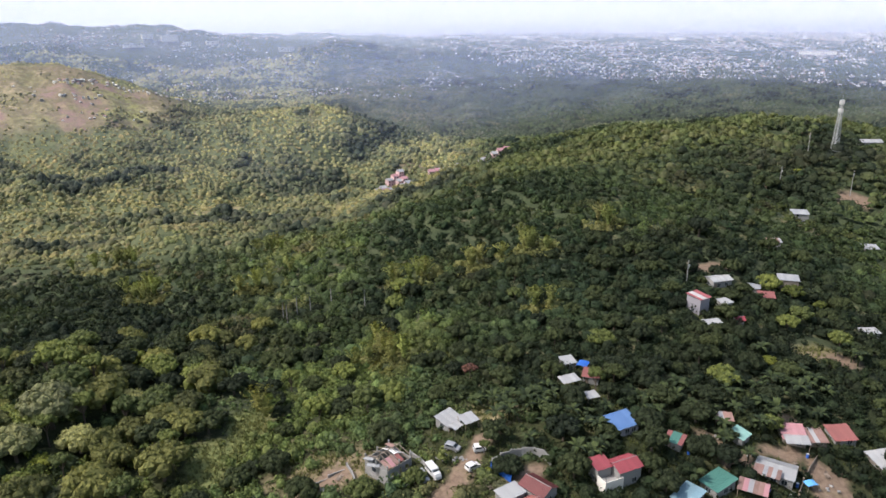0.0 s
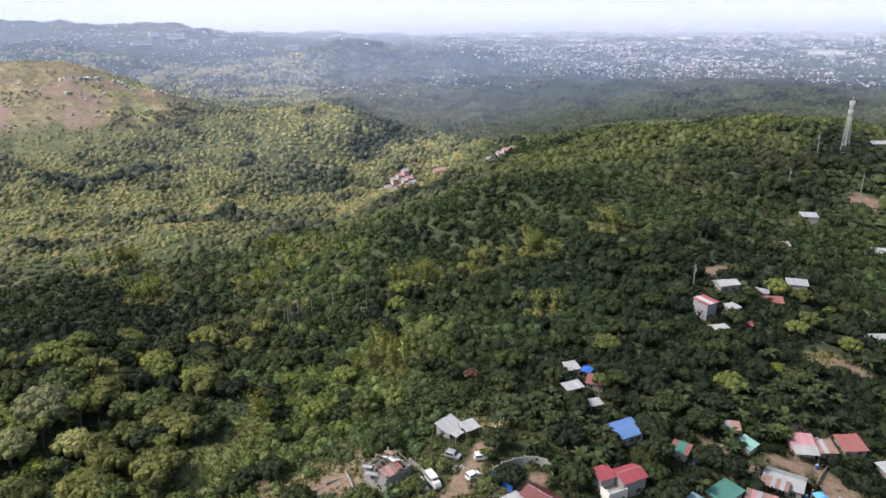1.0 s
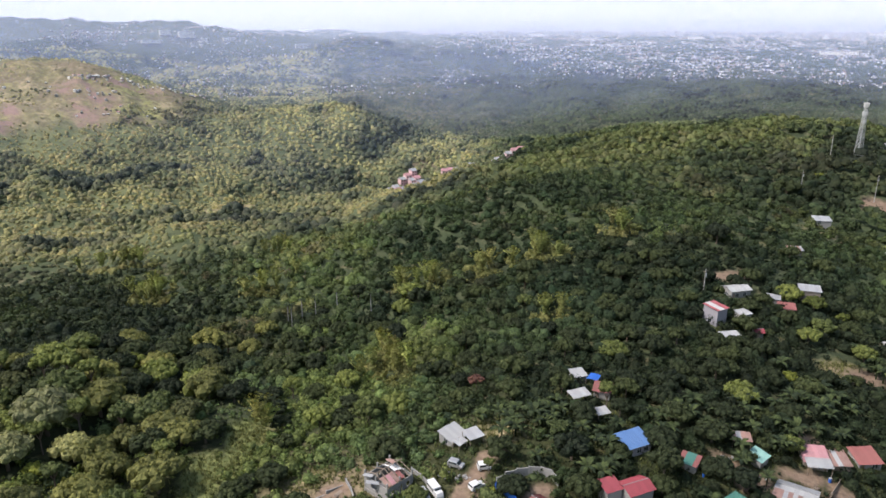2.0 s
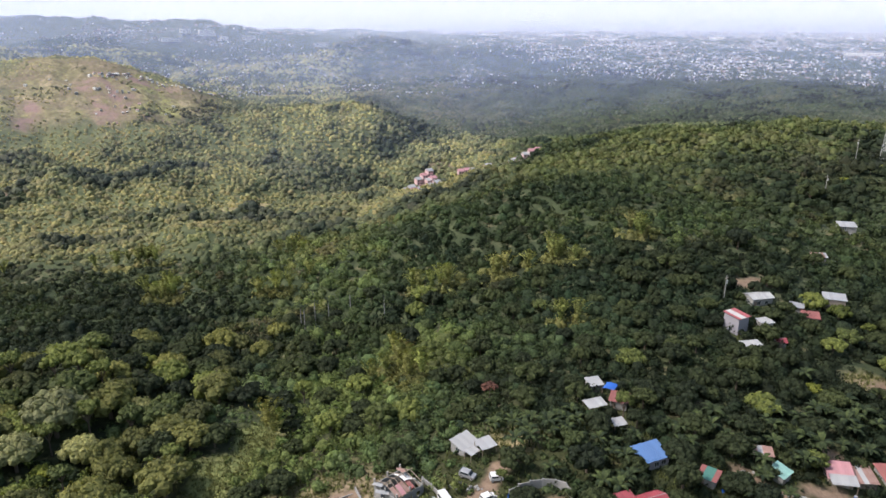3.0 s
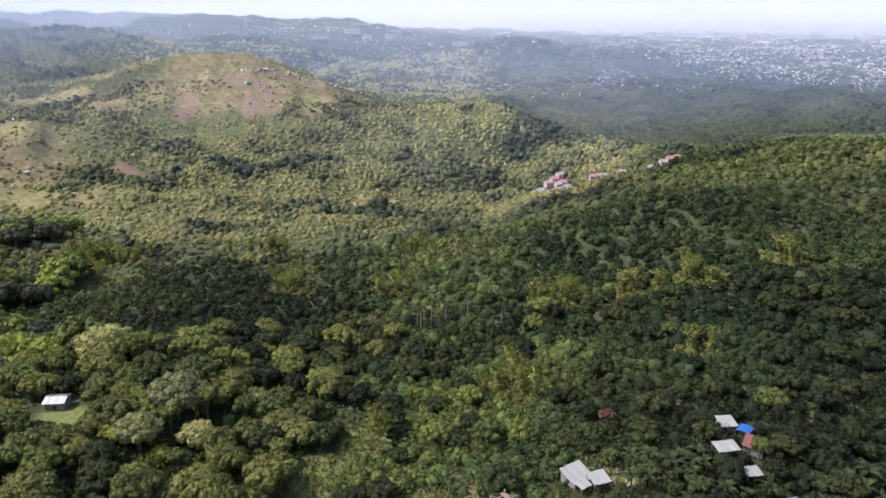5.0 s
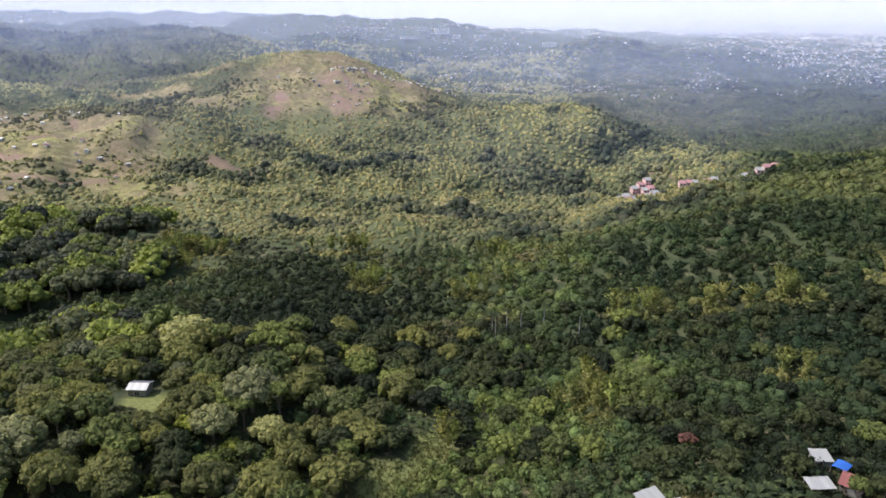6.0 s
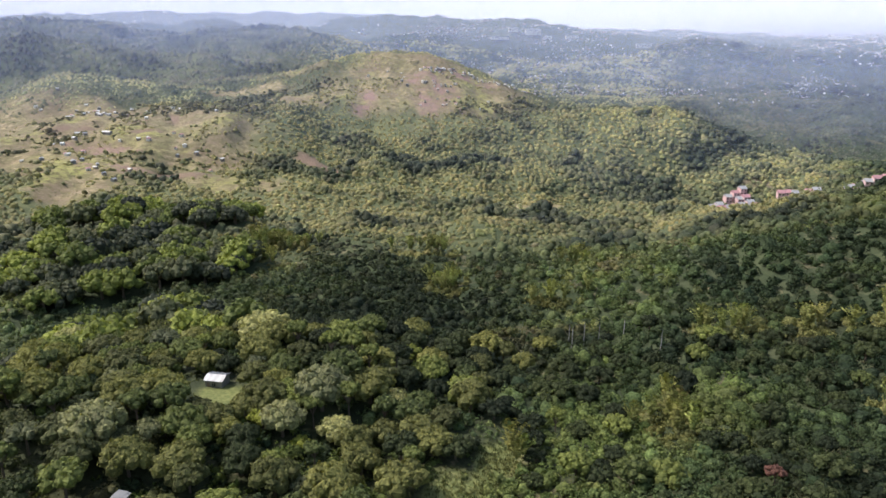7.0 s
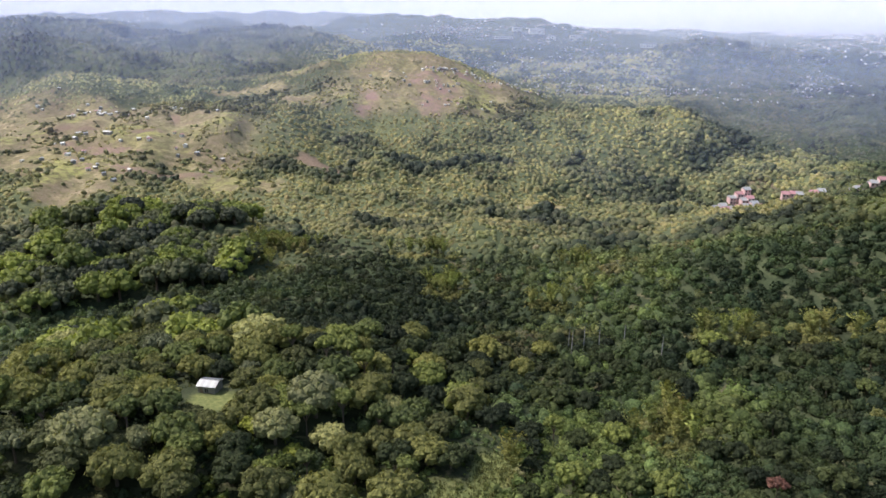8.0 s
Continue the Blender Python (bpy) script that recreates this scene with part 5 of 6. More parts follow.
# ---- single trees ----
def tree_model(name, label, leaf, radius, tall, count, spray, lobes, seed, flat=0.75):
    """A tapered trunk with limbs, and a crown of leaf sprays on uneven lobes."""
    dice = np.random.default_rng(seed)
    top = tagged(empty(name, 0, 0, -600), label, "tree")
    bm = bmesh.new()
    drum(bm, radius * 0.075, -1.0, tall * 0.5, 8, top=radius * 0.05)
    c = np.empty((lobes, 3))
    g = dice.uniform(0.21, 0.36, lobes) * radius
    for k in range(lobes):
        a, q = 2.4 * k + dice.uniform(-0.4, 0.4), radius * 0.76 * math.sqrt((k + 0.3) / lobes)
        c[k] = (math.cos(a) * q, math.sin(a) * q, tall - g[k] - flat * radius * 0.75 * (q / radius) ** 2 - dice.uniform(0, 0.18) * radius)
        m = Vector((0, 0, tall * 0.42))
        if k % 2 == 0:
            bar(bm, m, Vector(c[k]), radius * 0.035)
    part("trunk", bm, BARK, top)
    which = dice.integers(0, lobes, count)
    d = dice.normal(0, 1, (count, 3))
    d[:, 2] = np.abs(d[:, 2]) * 1.0 - 0.3
    d /= np.linalg.norm(d, axis=1, keepdims=True)
    place = c[which] + d * (g[which] * dice.uniform(0.75, 1.12, count))[:, None]
    verts = sprays(place, d, spray * dice.uniform(0.6, 1.3, count), dice)
    quads = np.arange(len(verts)).reshape(-1, 4)
    hv = (c[:, None] + LOBE[None] * (g * 0.92)[:, None, None] * dice.uniform(0.85, 1.1, (lobes, len(LOBE), 1))).reshape(-1, 3)
    tris = (LOBE_FACES[None] + (np.arange(lobes) * len(LOBE))[:, None, None]).reshape(-1, 3) + len(verts)
    me = bpy.data.meshes.new("crown")
    me.from_pydata(np.concatenate([verts, hv]).tolist(), [], quads.tolist() + tris.tolist())
    me.materials.append(leaf)
    crown = new("crown", me)
    crown.parent = top
    return top


def banana_model(seed):
    dice = random.Random(seed)
    top = tagged(empty("banana_plant", 0, 0, -600), "banana plant with long ragged drooping leaves", "plant", "banana plants by the houses")
    part("stem", drum(bmesh.new(), 0.16, -0.5, 2.2, 7, top=0.09), BANANA, top)
    bm = bmesh.new()
    n = 6
    rows = []
    for k in range(n + 1):
        t = k / n
        w = 0.34 * math.sin(3.14 * min(1, t * 0.9 + 0.08)) + 0.02
        rows.append([bm.verts.new((2.4 * t * (1 - 0.2 * t), side * w, 1.5 * t - 1.7 * t * t - (0.1 if side else 0.0))) for side in (-1, 0, 1)])
    for a, b in zip(rows, rows[1:]):
        for j in (0, 1):
            bm.faces.new((a[j], b[j], b[j + 1], a[j + 1]))
    leaf = bpy.data.meshes.new("leaf")
    bm.to_mesh(leaf)
    bm.free()
    leaf.materials.append(BANANA)
    for k in range(8):
        ob = new("leaf", leaf)
        ob.parent = top
        ob.matrix_basis = pose(0, 0, 2.1, 0, -dice.uniform(0, 35), k * 45 + dice.uniform(-18, 18))
    return top


def plant_trees():
    dice = random.Random(21)
    models = {
        "mango": [tree_model("mango_tree", "broad dark green mango tree with a dense rounded crown", MANGO, 5.6, 8.2, 640, 0.40, 30, 1), tree_model("mango_tree", "dark green mango tree with a lumpy crown", MANGO, 4.6, 7.4, 520, 0.38, 24, 2)],
        "pale": [tree_model("rain_tree", "large grey-green tree with a broad domed crown", PALE, 5.8, 8.6, 680, 0.42, 32, 3), tree_model("rain_tree", "grey-green tree with an uneven crown", PALE, 4.0, 7.0, 440, 0.36, 20, 4)],
        "broad": [tree_model("broadleaf_tree", "leafy mid-green tree with an uneven crown", BROAD, 3.8, 7.4, 420, 0.36, 20, 5, 0.5), tree_model("broadleaf_tree", "tall slim green tree with a ragged crown", BROAD, 3.0, 8.2, 360, 0.34, 17, 6, 0.3), tree_model("broadleaf_tree", "low spreading green tree", BROAD, 4.6, 6.2, 480, 0.38, 24, 7)],
        # trees for the shaded areas, their shade carried by the leaf colour
        "deep": [tree_model("evergreen_tree", "dense green tree with a lumpy crown, darkened for cloud shade", SHADED_GREEN, 4.2, 6.8, 500, 0.36, 24, 15), tree_model("evergreen_tree", "green spreading tree in the undergrowth, darkened for cloud shade", SHADED_GREEN, 3.4, 6.0, 420, 0.34, 19, 16, 0.5)],
        "young": [tree_model("young_tree", "small tree with bright yellow-green young leaves", YOUNG, 2.6, 5.2, 300, 0.30, 15, 8), tree_model("young_tree", "rounded tree flushed with pale yellow leaves", YOUNG, 3.4, 5.8, 380, 0.34, 18, 9)],
    }
    models["purple"] = [tree_model("purple_leaved_tree", "small bushy tree with dull purple-red leaves", PURPLE, 2.4, 4.6, 280, 0.32, 14, 17)]
    used = set()

    def plant(kind, x, y, big=1.0, sink=0.0):
        k = dice.randrange(len(models[kind]))
        m = pose(x, y, ground_at(x, y) - sink, 0, 0, dice.uniform(0, 360)) @ Matrix.Diagonal((big, big * dice.uniform(0.9, 1.1), big * dice.uniform(0.9, 1.1), 1))
        if (kind, k) in used:
            copy_thing(models[kind][k], m)
        else:
            used.add((kind, k))
            models[kind][k].matrix_basis = m
        WOODS_OFF.append((x, y, (3.4 if kind != "young" else 2.0) * big))

    # trees that stand out
    for kind, x, y, big in (
        ("purple", 6.5, 158.5, 1.0),
        ("pale", -95, 133, 1.0), ("pale", -84, 139, 0.85), ("mango", -117, 107, 1.05), ("broad", -104, 116, 1.1), ("broad", -88, 121, 1.0), ("mango", -103, 124, 0.8), ("young", -138, 140, 0.8), ("young", -114, 150, 0.7),
        ("young", -130, 147, 0.8), ("mango", -133, 146, 0.9), ("mango", -108, 147, 0.85), ("young", -76, 128, 1.0), ("broad", -82, 128, 0.9), ("young", -70, 126, 0.9), ("pale", -140, 125, 0.9), ("mango", -98, 108, 0.9),
        ("deep", 25.5, 117.5, 0.9), ("deep", 42.5, 124.0, 1.15), ("deep", 41.0, 119.5, 0.8), ("broad", 8.2, 124.6, 0.5), ("young", 8.6, 119.4, 0.45), ("broad", -6.2, 118.8, 0.62), ("broad", -16.6, 117.4, 0.75), ("deep", 57.5, 122.0, 0.85),
        ("deep", 29.0, 139.5, 0.95), ("deep", 40.5, 149.0, 0.85), ("deep", 26.5, 152.5, 0.8), ("deep", 26.0, 157.5, 0.7), ("deep", 37.5, 141.5, 0.7), ("deep", 120.0, 221.0, 1.0), ("deep", 112, 228, 0.9), ("deep", 92, 240, 1.3),
        ("deep", 151, 318, 1.6), ("deep", 160, 312, 1.2), ("young", 190, 345, 1.6), ("young", 176, 340, 1.3), ("young", 200, 352, 1.4), ("young", 106, 197, 1.3), ("young", 112, 192, 1.2), ("deep", 97, 126, 1.1), ("deep", 92, 120, 1.0), ("deep", 99, 133, 0.9),
        ("deep", 14.5, 205, 1.0), ("deep", 30, 172, 0.9), ("deep", 60, 176, 0.8), ("deep", 70, 166, 0.9), ("deep", 64, 158, 0.9), ("deep", 80, 170, 0.9), ("deep", 60, 190, 1.0), ("deep", 69, 197, 0.8),
    ):
        plant(kind, x, y, big)
    count = 0
    tries = 0
    while count < 470 and tries < 14000:
        tries += 1
        b, r = radians(dice.uniform(-64, -20) if dice.random() < 0.68 else dice.uniform(-20, 38)), math.sqrt(dice.uniform(98 ** 2, 240 ** 2))
        x, y = r * math.sin(b), r * math.cos(b)
        ax, ay = np.array([x]), np.array([y])
        if keep_off(ax, ay, CLEAR)[0] or keep_off(ax, ay, [(p, q, s + 1.5) for p, q, s in WOODS_OFF])[0] or dice.random() < open_ground(ax, ay)[0] * 1.2 or stand(BAMBOOS, ax, ay)[0]:
            continue
        left = x < -60
        shade = inside(GULLY, ax, ay)[0] > 0.35
        kind = dice.choices(("mango", "pale", "broad", "young", "deep"), (2, 0, 1, 0.3, 9) if shade else (6, 1.2, 5, 0.8, 1.5) if left else (0, 0, 0.9, 0.2, 9))[0]
        plant(kind, x, y, dice.uniform(0.85, 1.4) if left else dice.uniform(0.6, 1.1), 0.0 if left else 1.4)
        count += 1
    bananas = [banana_model(3), banana_model(4)]
    placed = 0
    while placed < 115:
        cx, cy = dice.choice(((62, 131), (66, 137), (44, 133), (28, 132), (14, 140), (58, 120), (84, 140), (95, 150), (80, 150), (20, 138), (110, 172), (52, 141), (30, 122), (70, 146)))
        x, y = cx + dice.gauss(0, 4.5), cy + dice.gauss(0, 4)
        if keep_off(np.array([x]), np.array([y]), CLEAR)[0]:
            continue
        big = dice.uniform(0.75, 1.25)
        m = pose(x, y, ground_at(x, y), 0, 0, dice.uniform(0, 360)) @ Matrix.Diagonal((big, big, big, 1))
        if placed < 2:
            bananas[placed].matrix_basis = m
        else:
            copy_thing(bananas[placed % 2], m)
        WOODS_OFF.append((x, y, 1.6))
        placed += 1


plant_trees()


def palm(x, y, tall, seed):
    """A slender bare palm with a small mop of fronds."""
    dice = random.Random(seed)
    top = tagged(empty("palm_tree", x, y, ground_at(x, y), dice.uniform(0, 360)), "slender palm with a bare grey trunk and small mop of fronds", "palm", "palms on the hillside")
    part("trunk", drum(bmesh.new(), 0.2, -1.0, tall, 8, top=0.13), WHITEWASH, top, "pale bare trunk")
    for k in range(9):
        bm = bmesh.new()
        rows = []
        for j in range(5):
            t = j / 4
            w = 0.30 * math.sin(3.1 * min(1, 0.15 + 0.85 * t)) + 0.03
            rows.append([bm.verts.new((1.9 * t, side * w, 0.8 * t - 1.5 * t * t - 0.12 * abs(side))) for side in (-1, 0, 1)])
        for a, b in zip(rows, rows[1:]):
            for j in (0, 1):
                bm.faces.new((a[j], b[j], b[j + 1], a[j + 1]))
        frond = part("frond", bm, BANANA, top)
        frond.matrix_basis = pose(0, 0, tall, 0, dice.uniform(-45, 5), 40 * k + dice.uniform(-12, 12))


for k, (x_, y_, t_) in enumerate(((-55, 226, 8.5), (-51.5, 227, 9.5), (-47, 228, 9.0), (-27, 222, 8.5), (-57, 229, 8.0), (-40, 231, 8.5))):
    palm(x_, y_, t_, k)


def plant_bamboo():
    """Arching plumes in dense yellow-green stands."""
    dice = np.random.default_rng(9)
    px, py = [], []
    for cx, cy, a, b, turn in BAMBOOS:
        n = max(3, int(a * b / 9))
        u, v = dice.normal(0, a * 0.42, n), dice.normal(0, b * 0.42, n)
        c, s = math.cos(radians(turn)), math.sin(radians(turn))
        px.append(cx + u * c - v * s)
        py.append(cy + u * s + v * c)
    px, py = np.concatenate(px), np.concatenate(py)
    n, culms, leaves = len(px), 22, 17
    z = height(px, py)
    tall = dice.uniform(7.0, 11.0, n)
    a = dice.uniform(0, 6.283, (n, culms))
    lean = dice.uniform(0.15, 0.75, (n, culms))
    t = dice.uniform(0.35, 1.05, (n, culms, leaves))
    reach = tall[:, None, None] * lean[..., None] * 0.55 * t ** 2
    up = tall[:, None, None] * (t - 0.25 * lean[..., None] * t ** 3)
    way = np.stack([np.cos(a), np.sin(a)], -1)[:, :, None]
    place = np.concatenate([np.stack([px, py], -1)[:, None, None] + way * reach[..., None], (z[:, None, None] + up)[..., None]], -1).reshape(-1, 3)
    rise = np.concatenate([way * lean[..., None, None] * np.ones((1, 1, leaves, 1)), np.full((n, culms, leaves, 1), 0.9)], -1).reshape(-1, 3)
    out = np.concatenate([way * np.ones((1, 1, leaves, 1)), np.full((n, culms, leaves, 1), 0.5)], -1).reshape(-1, 3)
    verts = sprays(place, out, dice.uniform(0.16, 0.30, len(place)), dice, long=3.0, axis=np.cross(rise, out), jitter=0.3)
    ob = link_mesh("bamboo_stands", verts, np.arange(len(verts)).reshape(-1, 4), LEAVES)
    tone = np.array(T_BAMBOO) * dice.uniform(0.75, 1.25, (n, 1)) * (1 + dice.normal(0, 0.05, (n, 3)))
    paint_points(ob, "tint", np.repeat(tone, culms * leaves * 4, axis=0))
    tagged(ob, "yellow-green bamboo stands with arching feathery stems", "bamboo", kind="stuff")


plant_bamboo()


def plant_woods():
    for name, label, r0, r1, step, count, small, heart, b0, b1 in (
        ("undergrowth", "low weeds and bushes between the trees", 90, 190, lambda r: 2.3, 7, 0.28, 0.6, -66, 44),
        ("near_woods", "dense green tropical shrubs and small trees on the hillside", 95, 185, lambda r: 3.1, 74, 0.36, 0.66, -68, 44),
        ("hillside_woods", "dense mixed green woods on the hillside", 185, 330, lambda r: 0.0146 * r, 46, 0.0021, 0.68, -66, 40),
        ("middle_woods", "mixed green woods with bamboo and mango trees", 330, 800, lambda r: 2.6 + 0.0022 * r, 7, 0.0017, 1.22, -63, 36),
        ("ridge_woods", "dense green trees along the ridge", 330, 590, lambda r: 4.4, 24, 0.0017, 0.8, -4, 36),
        ("far_woods", "hazy distant green woods", 800, 2600, lambda r: 0.0060 * r, 0, 0.0, 1.3, -62, 34),
    ):
        x, y = scatter(r0, r1, step, rng, b0, b1)
        keep = rng.random(len(x)) > open_ground(x, y) * (0.9 if name == "undergrowth" else 1.0)
        keep &= ~(stand(GROVES, x, y) & (np.hypot(x, y) > 240))
        keep &= ~keep_off(x, y, CLEAR if name != "undergrowth" else [(a, b, c - 2.1) for a, b, c in CLEAR])
        if name == "near_woods" or name == "hillside_woods":
            orchard = smooth(-45, -75, x) * (1 - smooth(225, 245, np.hypot(x, y)))
            keep &= rng.random(len(x)) > orchard * 0.3
        if r0 < 330:
            keep &= ~keep_off(x, y, [(a, b, c * 0.75) for a, b, c in WOODS_OFF])
        r = np.hypot(x, y)
        bearing = np.degrees(np.arctan2(x, y))
        town_share = smooth(2000, 2500, r) * smooth(-6, 6, bearing)
        keep &= rng.random(len(x)) > town_share * 0.75
        if r0 >= 330:
            keep &= in_sight(x, y, 9.0 if r0 < 800 else 14.0)
        crest = (bearing > -4) & (r < 590)
        if name == "middle_woods":
            keep &= ~crest & (rng.random(len(x)) < 0.84 + 0.16 * smooth(-0.6, 0.1, lush_and_shade(x, y)))
        if name == "ridge_woods":
            keep &= crest
        x, y, r = x[keep], y[keep], r[keep]
        n = len(x)
        s = np.array([step(v) for v in r])
        radius = s * (0.62 + 0.75 * rng.random(n) ** 2)
        if name == "middle_woods":
            dense = smooth(-0.7, 0.8, lush_and_shade(x, y))
            radius = (1.3 + r * 0.0016) * (0.6 + 0.9 * rng.random(n) ** 2) + 3.2 * rng.random(n) ** 4 * dense
        if name == "far_woods":
            radius = s * (0.45 + 0.45 * rng.random(n) ** 2)
        if name in ("hillside_woods", "ridge_woods"):
            radius = 1.9 + 1.7 * rng.random(n) + 2.6 * rng.random(n) ** 4
        if name == "undergrowth":
            radius = rng.uniform(0.5, 1.3, n)
        low = inside(SHRUBBY, x, y) * np.where(r > 300, 0.4 + 0.6 * rng.random(n), 1.0)
        radius *= 1 - 0.45 * low
        tall = (radius * rng.uniform(0.8, 1.3, n) + 0.5 + 2.2 * rng.random(n) ** 2) * (1 - 0.35 * low)
        if name in ("near_woods", "hillside_woods"):
            tall = (radius * rng.uniform(0.55, 0.95, n) + 0.4 + 1.6 * rng.random(n) ** 3) * (1 - 0.35 * low)
        if name == "middle_woods":
            tall = radius * rng.uniform(0.5, 0.85, n) + radius * rng.uniform(0.1, 0.4, n) * dense + (0.2 + 3.6 * rng.random(n) ** 3) * dense
        if r0 >= 800:
            tall = radius * rng.uniform(0.4, 0.9, n)
        if name == "undergrowth":
            tall = radius * rng.uniform(0.9, 1.4, n)
        spray = np.full(n, small) if small > 0.1 else small * r
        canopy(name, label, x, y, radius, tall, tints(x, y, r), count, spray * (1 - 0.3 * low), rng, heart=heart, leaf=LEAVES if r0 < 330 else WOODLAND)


plant_woods()


def plant_scrub():
    """Low grey-green and brown scrub on the bare hills."""
    x, y = scatter(300, 900, lambda r: 4.6, rng, -62, -18)
    dry = np.maximum(inside(DRY, x, y), inside(RED, x, y) * 0.8)
    keep = (rng.random(len(x)) < dry * np.clip(0.75 + 1.2 * patchy(x, y, 22), 0, 1)) & ~keep_off(x, y, CLEAR)
    x, y = x[keep], y[keep]
    n = len(x)
    radius = 0.5 + 1.1 * rng.random(n) ** 2
    tone = np.array(((0.13, 0.12, 0.06), (0.09, 0.10, 0.05), (0.17, 0.13, 0.08), (0.19, 0.185, 0.08)))[rng.integers(0, 4, n)] * rng.uniform(0.8, 1.2, (n, 1))
    canopy("scrub", "low dry scrub scattered over the bare hills", x, y, radius, radius * 0.8, tone, 0, radius, rng, leaf=WOODLAND)


plant_scrub()


def plant_groves():
    """Old mango groves further off: broad domes, side by side."""
    dice = random.Random(77)
    models = [
        tree_model("orchard_tree", "old mango tree with a broad bright green crown", GROVE_BRIGHT, 5.0, 7.6, 200, 0.62, 17, 31),
        tree_model("orchard_tree", "old mango tree with a rounded yellow-green crown", GROVE_BRIGHT, 4.4, 7.0, 180, 0.6, 15, 32),
        tree_model("orchard_tree", "old mango tree with a dark grey-green domed crown", GROVE_DARK, 5.2, 7.4, 200, 0.62, 17, 33),
        tree_model("orchard_tree", "dark dense orchard tree", GROVE_DARK, 4.2, 6.8, 180, 0.6, 14, 34),
    ]
    x, y = scatter(236, 450, lambda r: 8.2, rng, -62, -20)
    keep = stand(GROVES, x, y) & ~keep_off(x, y, CLEAR)
    used = set()
    for px, py in zip(x[keep], y[keep]):
        k = dice.choices((0, 1, 2, 3), (3, 3, 3, 2))[0]
        big = dice.uniform(1.05, 1.5)
        m = pose(px, py, ground_at(px, py) - 1.6, 0, 0, dice.uniform(0, 360)) @ Matrix.Diagonal((big, big, big * dice.uniform(0.9, 1.15), 1))
        if k in used:
            copy_thing(models[k], m)
        else:
            used.add(k)
            models[k].matrix_basis = m


plant_groves()


def plant_grass():
    """Tufts of long dry and green grass on the open ground near the houses."""
    dice = np.random.default_rng(31)
    n = 90000
    b, r = np.radians(dice.uniform(-50, 42, n)), np.sqrt(dice.uniform(100 ** 2, 220 ** 2, n))
    x, y = r * np.sin(b), r * np.cos(b)
    dry, soil, lush = inside(DRY, x, y), inside(SOIL, x, y), inside(MEADOW, x, y)
    near_house = keep_off(x, y, [(p, q, s + 4.0) for p, q, s in CLEAR])
    keep = (dice.random(n) < np.maximum.reduce([dry, lush, near_house * 0.35]) - soil * 1.3) & ~keep_off(x, y, [(p, q, s - 1.6) for p, q, s in CLEAR])
    x, y, dry = x[keep], y[keep], dry[keep]
    n, blades = len(x), 4
    z = height(x, y)
    a = dice.uniform(0, 6.283, (n, blades))
    tall, wide = dice.uniform(0.35, 0.9, (n, blades)), dice.uniform(0.08, 0.16, (n, blades))
    lean = tall * dice.uniform(0.2, 0.9, (n, blades))
    foot = np.stack([x, y, z], -1)[:, None] + dice.normal(0, 0.25, (n, blades, 3)) * np.array((1, 1, 0))
    side = np.stack([-np.sin(a), np.cos(a), 0 * a], -1) * wide[..., None]
    tip = foot + np.stack([np.cos(a) * lean, np.sin(a) * lean, tall], -1)
    verts = np.stack([foot - side, foot + side, tip], 2).reshape(-1, 3)
    ob = link_mesh("grass", verts, np.arange(len(verts)).reshape(-1, 3), LEAVES)
    u = np.clip(dry + dice.normal(0, 0.3, n), 0, 1)[:, None]
    tone = ((1 - u) * np.array((0.07, 0.085, 0.032)) + u * np.array((0.155, 0.16, 0.068))) * dice.uniform(0.7, 1.3, (n, 1))
    paint_points(ob, "tint", np.repeat(tone, blades * 3, axis=0))
    tagged(ob, "long dry and green grass on open ground", "grass", kind="stuff")


plant_grass()


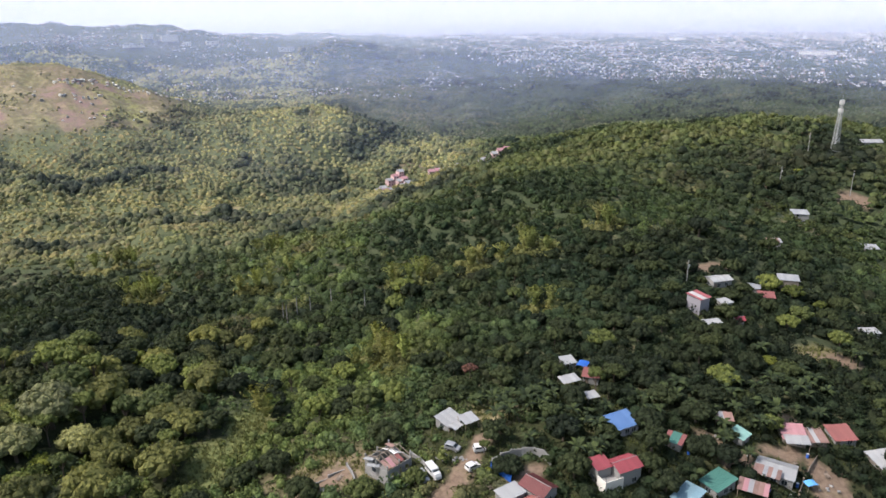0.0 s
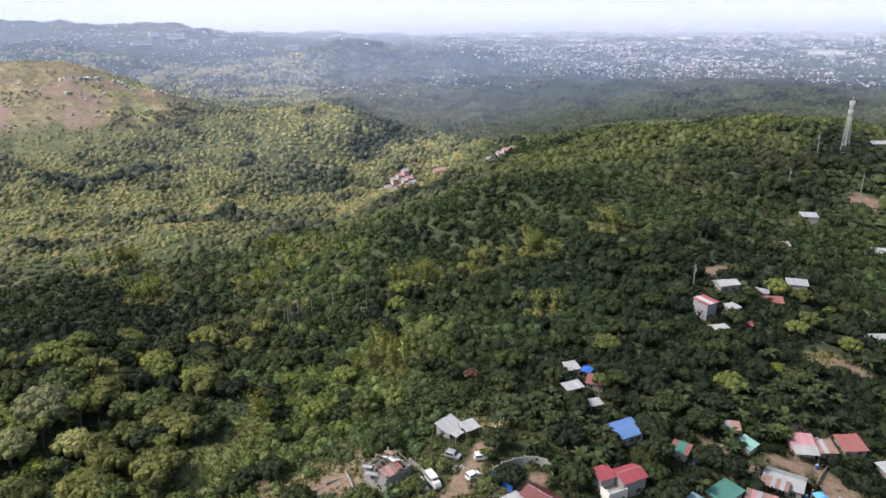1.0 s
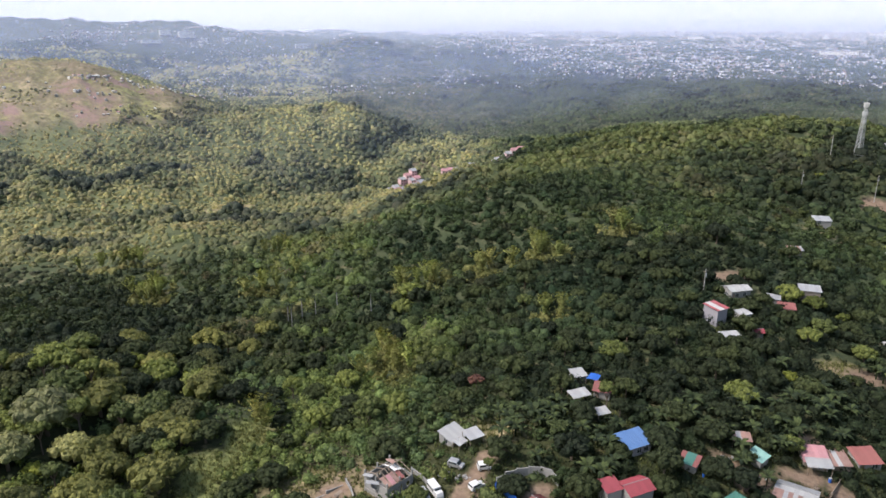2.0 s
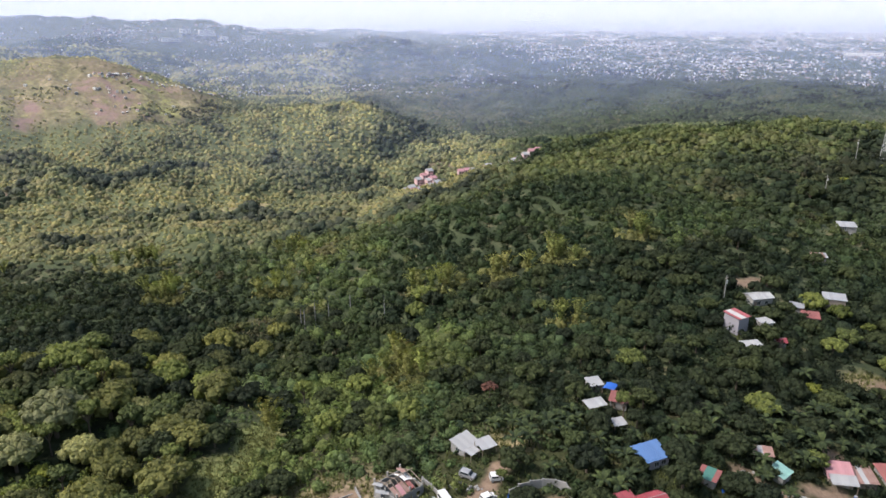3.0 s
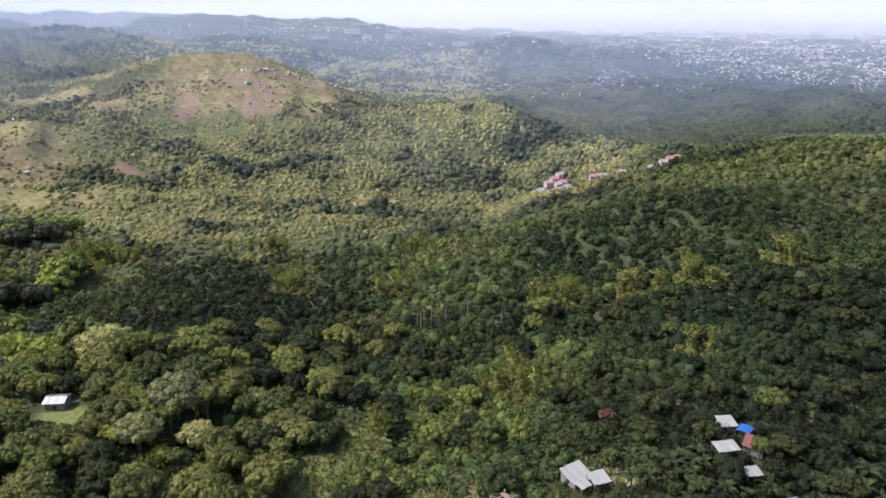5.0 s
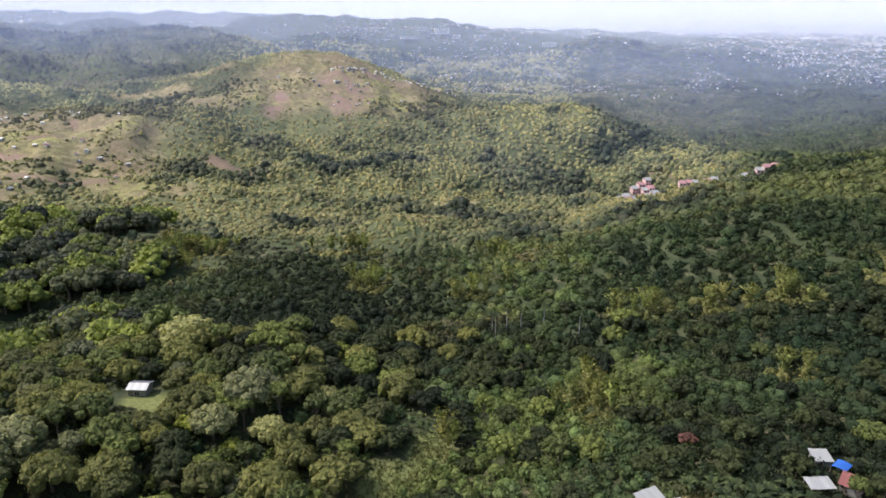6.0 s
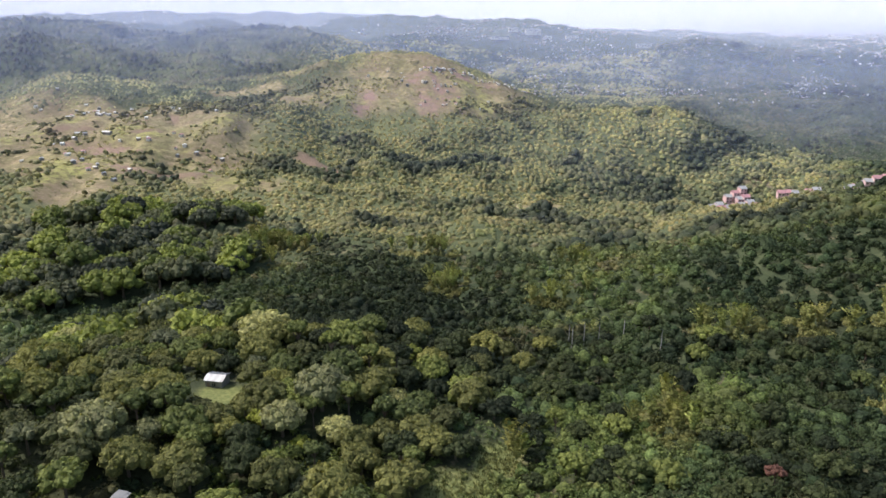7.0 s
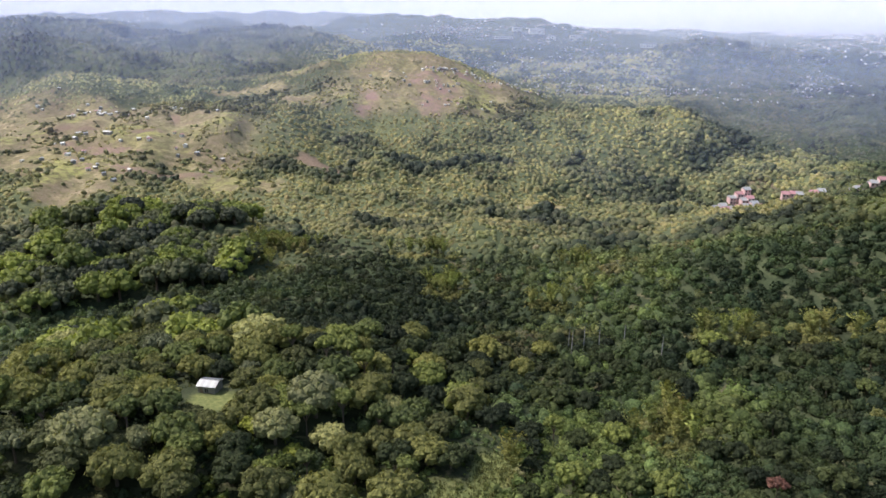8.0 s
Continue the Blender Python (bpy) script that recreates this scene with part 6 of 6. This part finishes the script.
# ---- clutter in the yards ----
def water_drum(x, y):
    top = tagged(empty("water_drum", x, y, ground_at(x, y)), "blue plastic water drum standing in a yard", "drum", "drums in the yards")
    part("barrel", drum(bmesh.new(), 0.3, -0.1, 0.9, 12), TARP_BLUE, top)
    part("lid", drum(bmesh.new(), 0.31, 0.9, 0.95, 12), STEEL, top)


def plank_pile(x, y, yaw):
    dice = random.Random(int(x * 31 + y))
    top = tagged(empty("plank_pile", x, y, ground_at(x, y), yaw), "loose pile of grey timber planks on the ground", "timber", "piles in the yards")
    for k in range(6):
        plank = part("plank", box(bmesh.new(), -1.3, 1.3, -0.1, 0.1, 0, 0.05), TIMBER, top)
        plank.matrix_basis = pose(dice.uniform(-0.3, 0.3), -0.35 + 0.24 * (k % 4), 0.05 + 0.06 * (k // 4), 0, 0, dice.uniform(-14, 14))


def rubble(x, y):
    dice = random.Random(int(x * 19 + y * 3))
    top = tagged(empty("rubble_heap", x, y, ground_at(x, y)), "heap of pale broken concrete and sacks", "rubble", "heaps in the yards")
    for k in range(7):
        bm = box(bmesh.new(), -0.3, 0.3, -0.22, 0.22, -0.1, 0.3)
        bmesh.ops.bevel(bm, geom=bm.edges[:], offset=0.06, segments=1, affect="EDGES")
        lump = part("lump", bm, WHITEWASH if k % 2 else CONCRETE, top)
        lump.matrix_basis = pose(dice.gauss(0, 0.8), dice.gauss(0, 0.7), 0.05, dice.uniform(-25, 25), dice.uniform(-25, 25), dice.uniform(0, 180)) @ Matrix.Diagonal((dice.uniform(0.5, 1.3),) * 3 + (1,))


for x_, y_ in ((64.2, 116.6), (70.6, 118.4), (-8.2, 119.8), (76.6, 126.6), (31.6, 113.6), (14.4, 119.6), (50.6, 124.8), (121.2, 183.2), (-7.6, 120.4)):
    water_drum(x_, y_)
for x_, y_, r_ in ((72.0, 124.0, 30), (-22.0, 124.4, 60), (-6.4, 122.4, -40), (58.6, 126.4, 10), (78.6, 122.6, 80), (9.8, 116.4, 20), (56.2, 119.4, -60)):
    plank_pile(x_, y_, r_)
for x_, y_ in ((-9.4, 119.0), (-7.6, 117.6), (69.2, 116.4), (57.0, 130.0), (54.4, 128.8), (77.0, 118.4), (2.4, 124.4), (-0.6, 125.4), (81.2, 127.4), (62.6, 125.6), (-25.0, 121.4)):
    rubble(x_, y_)
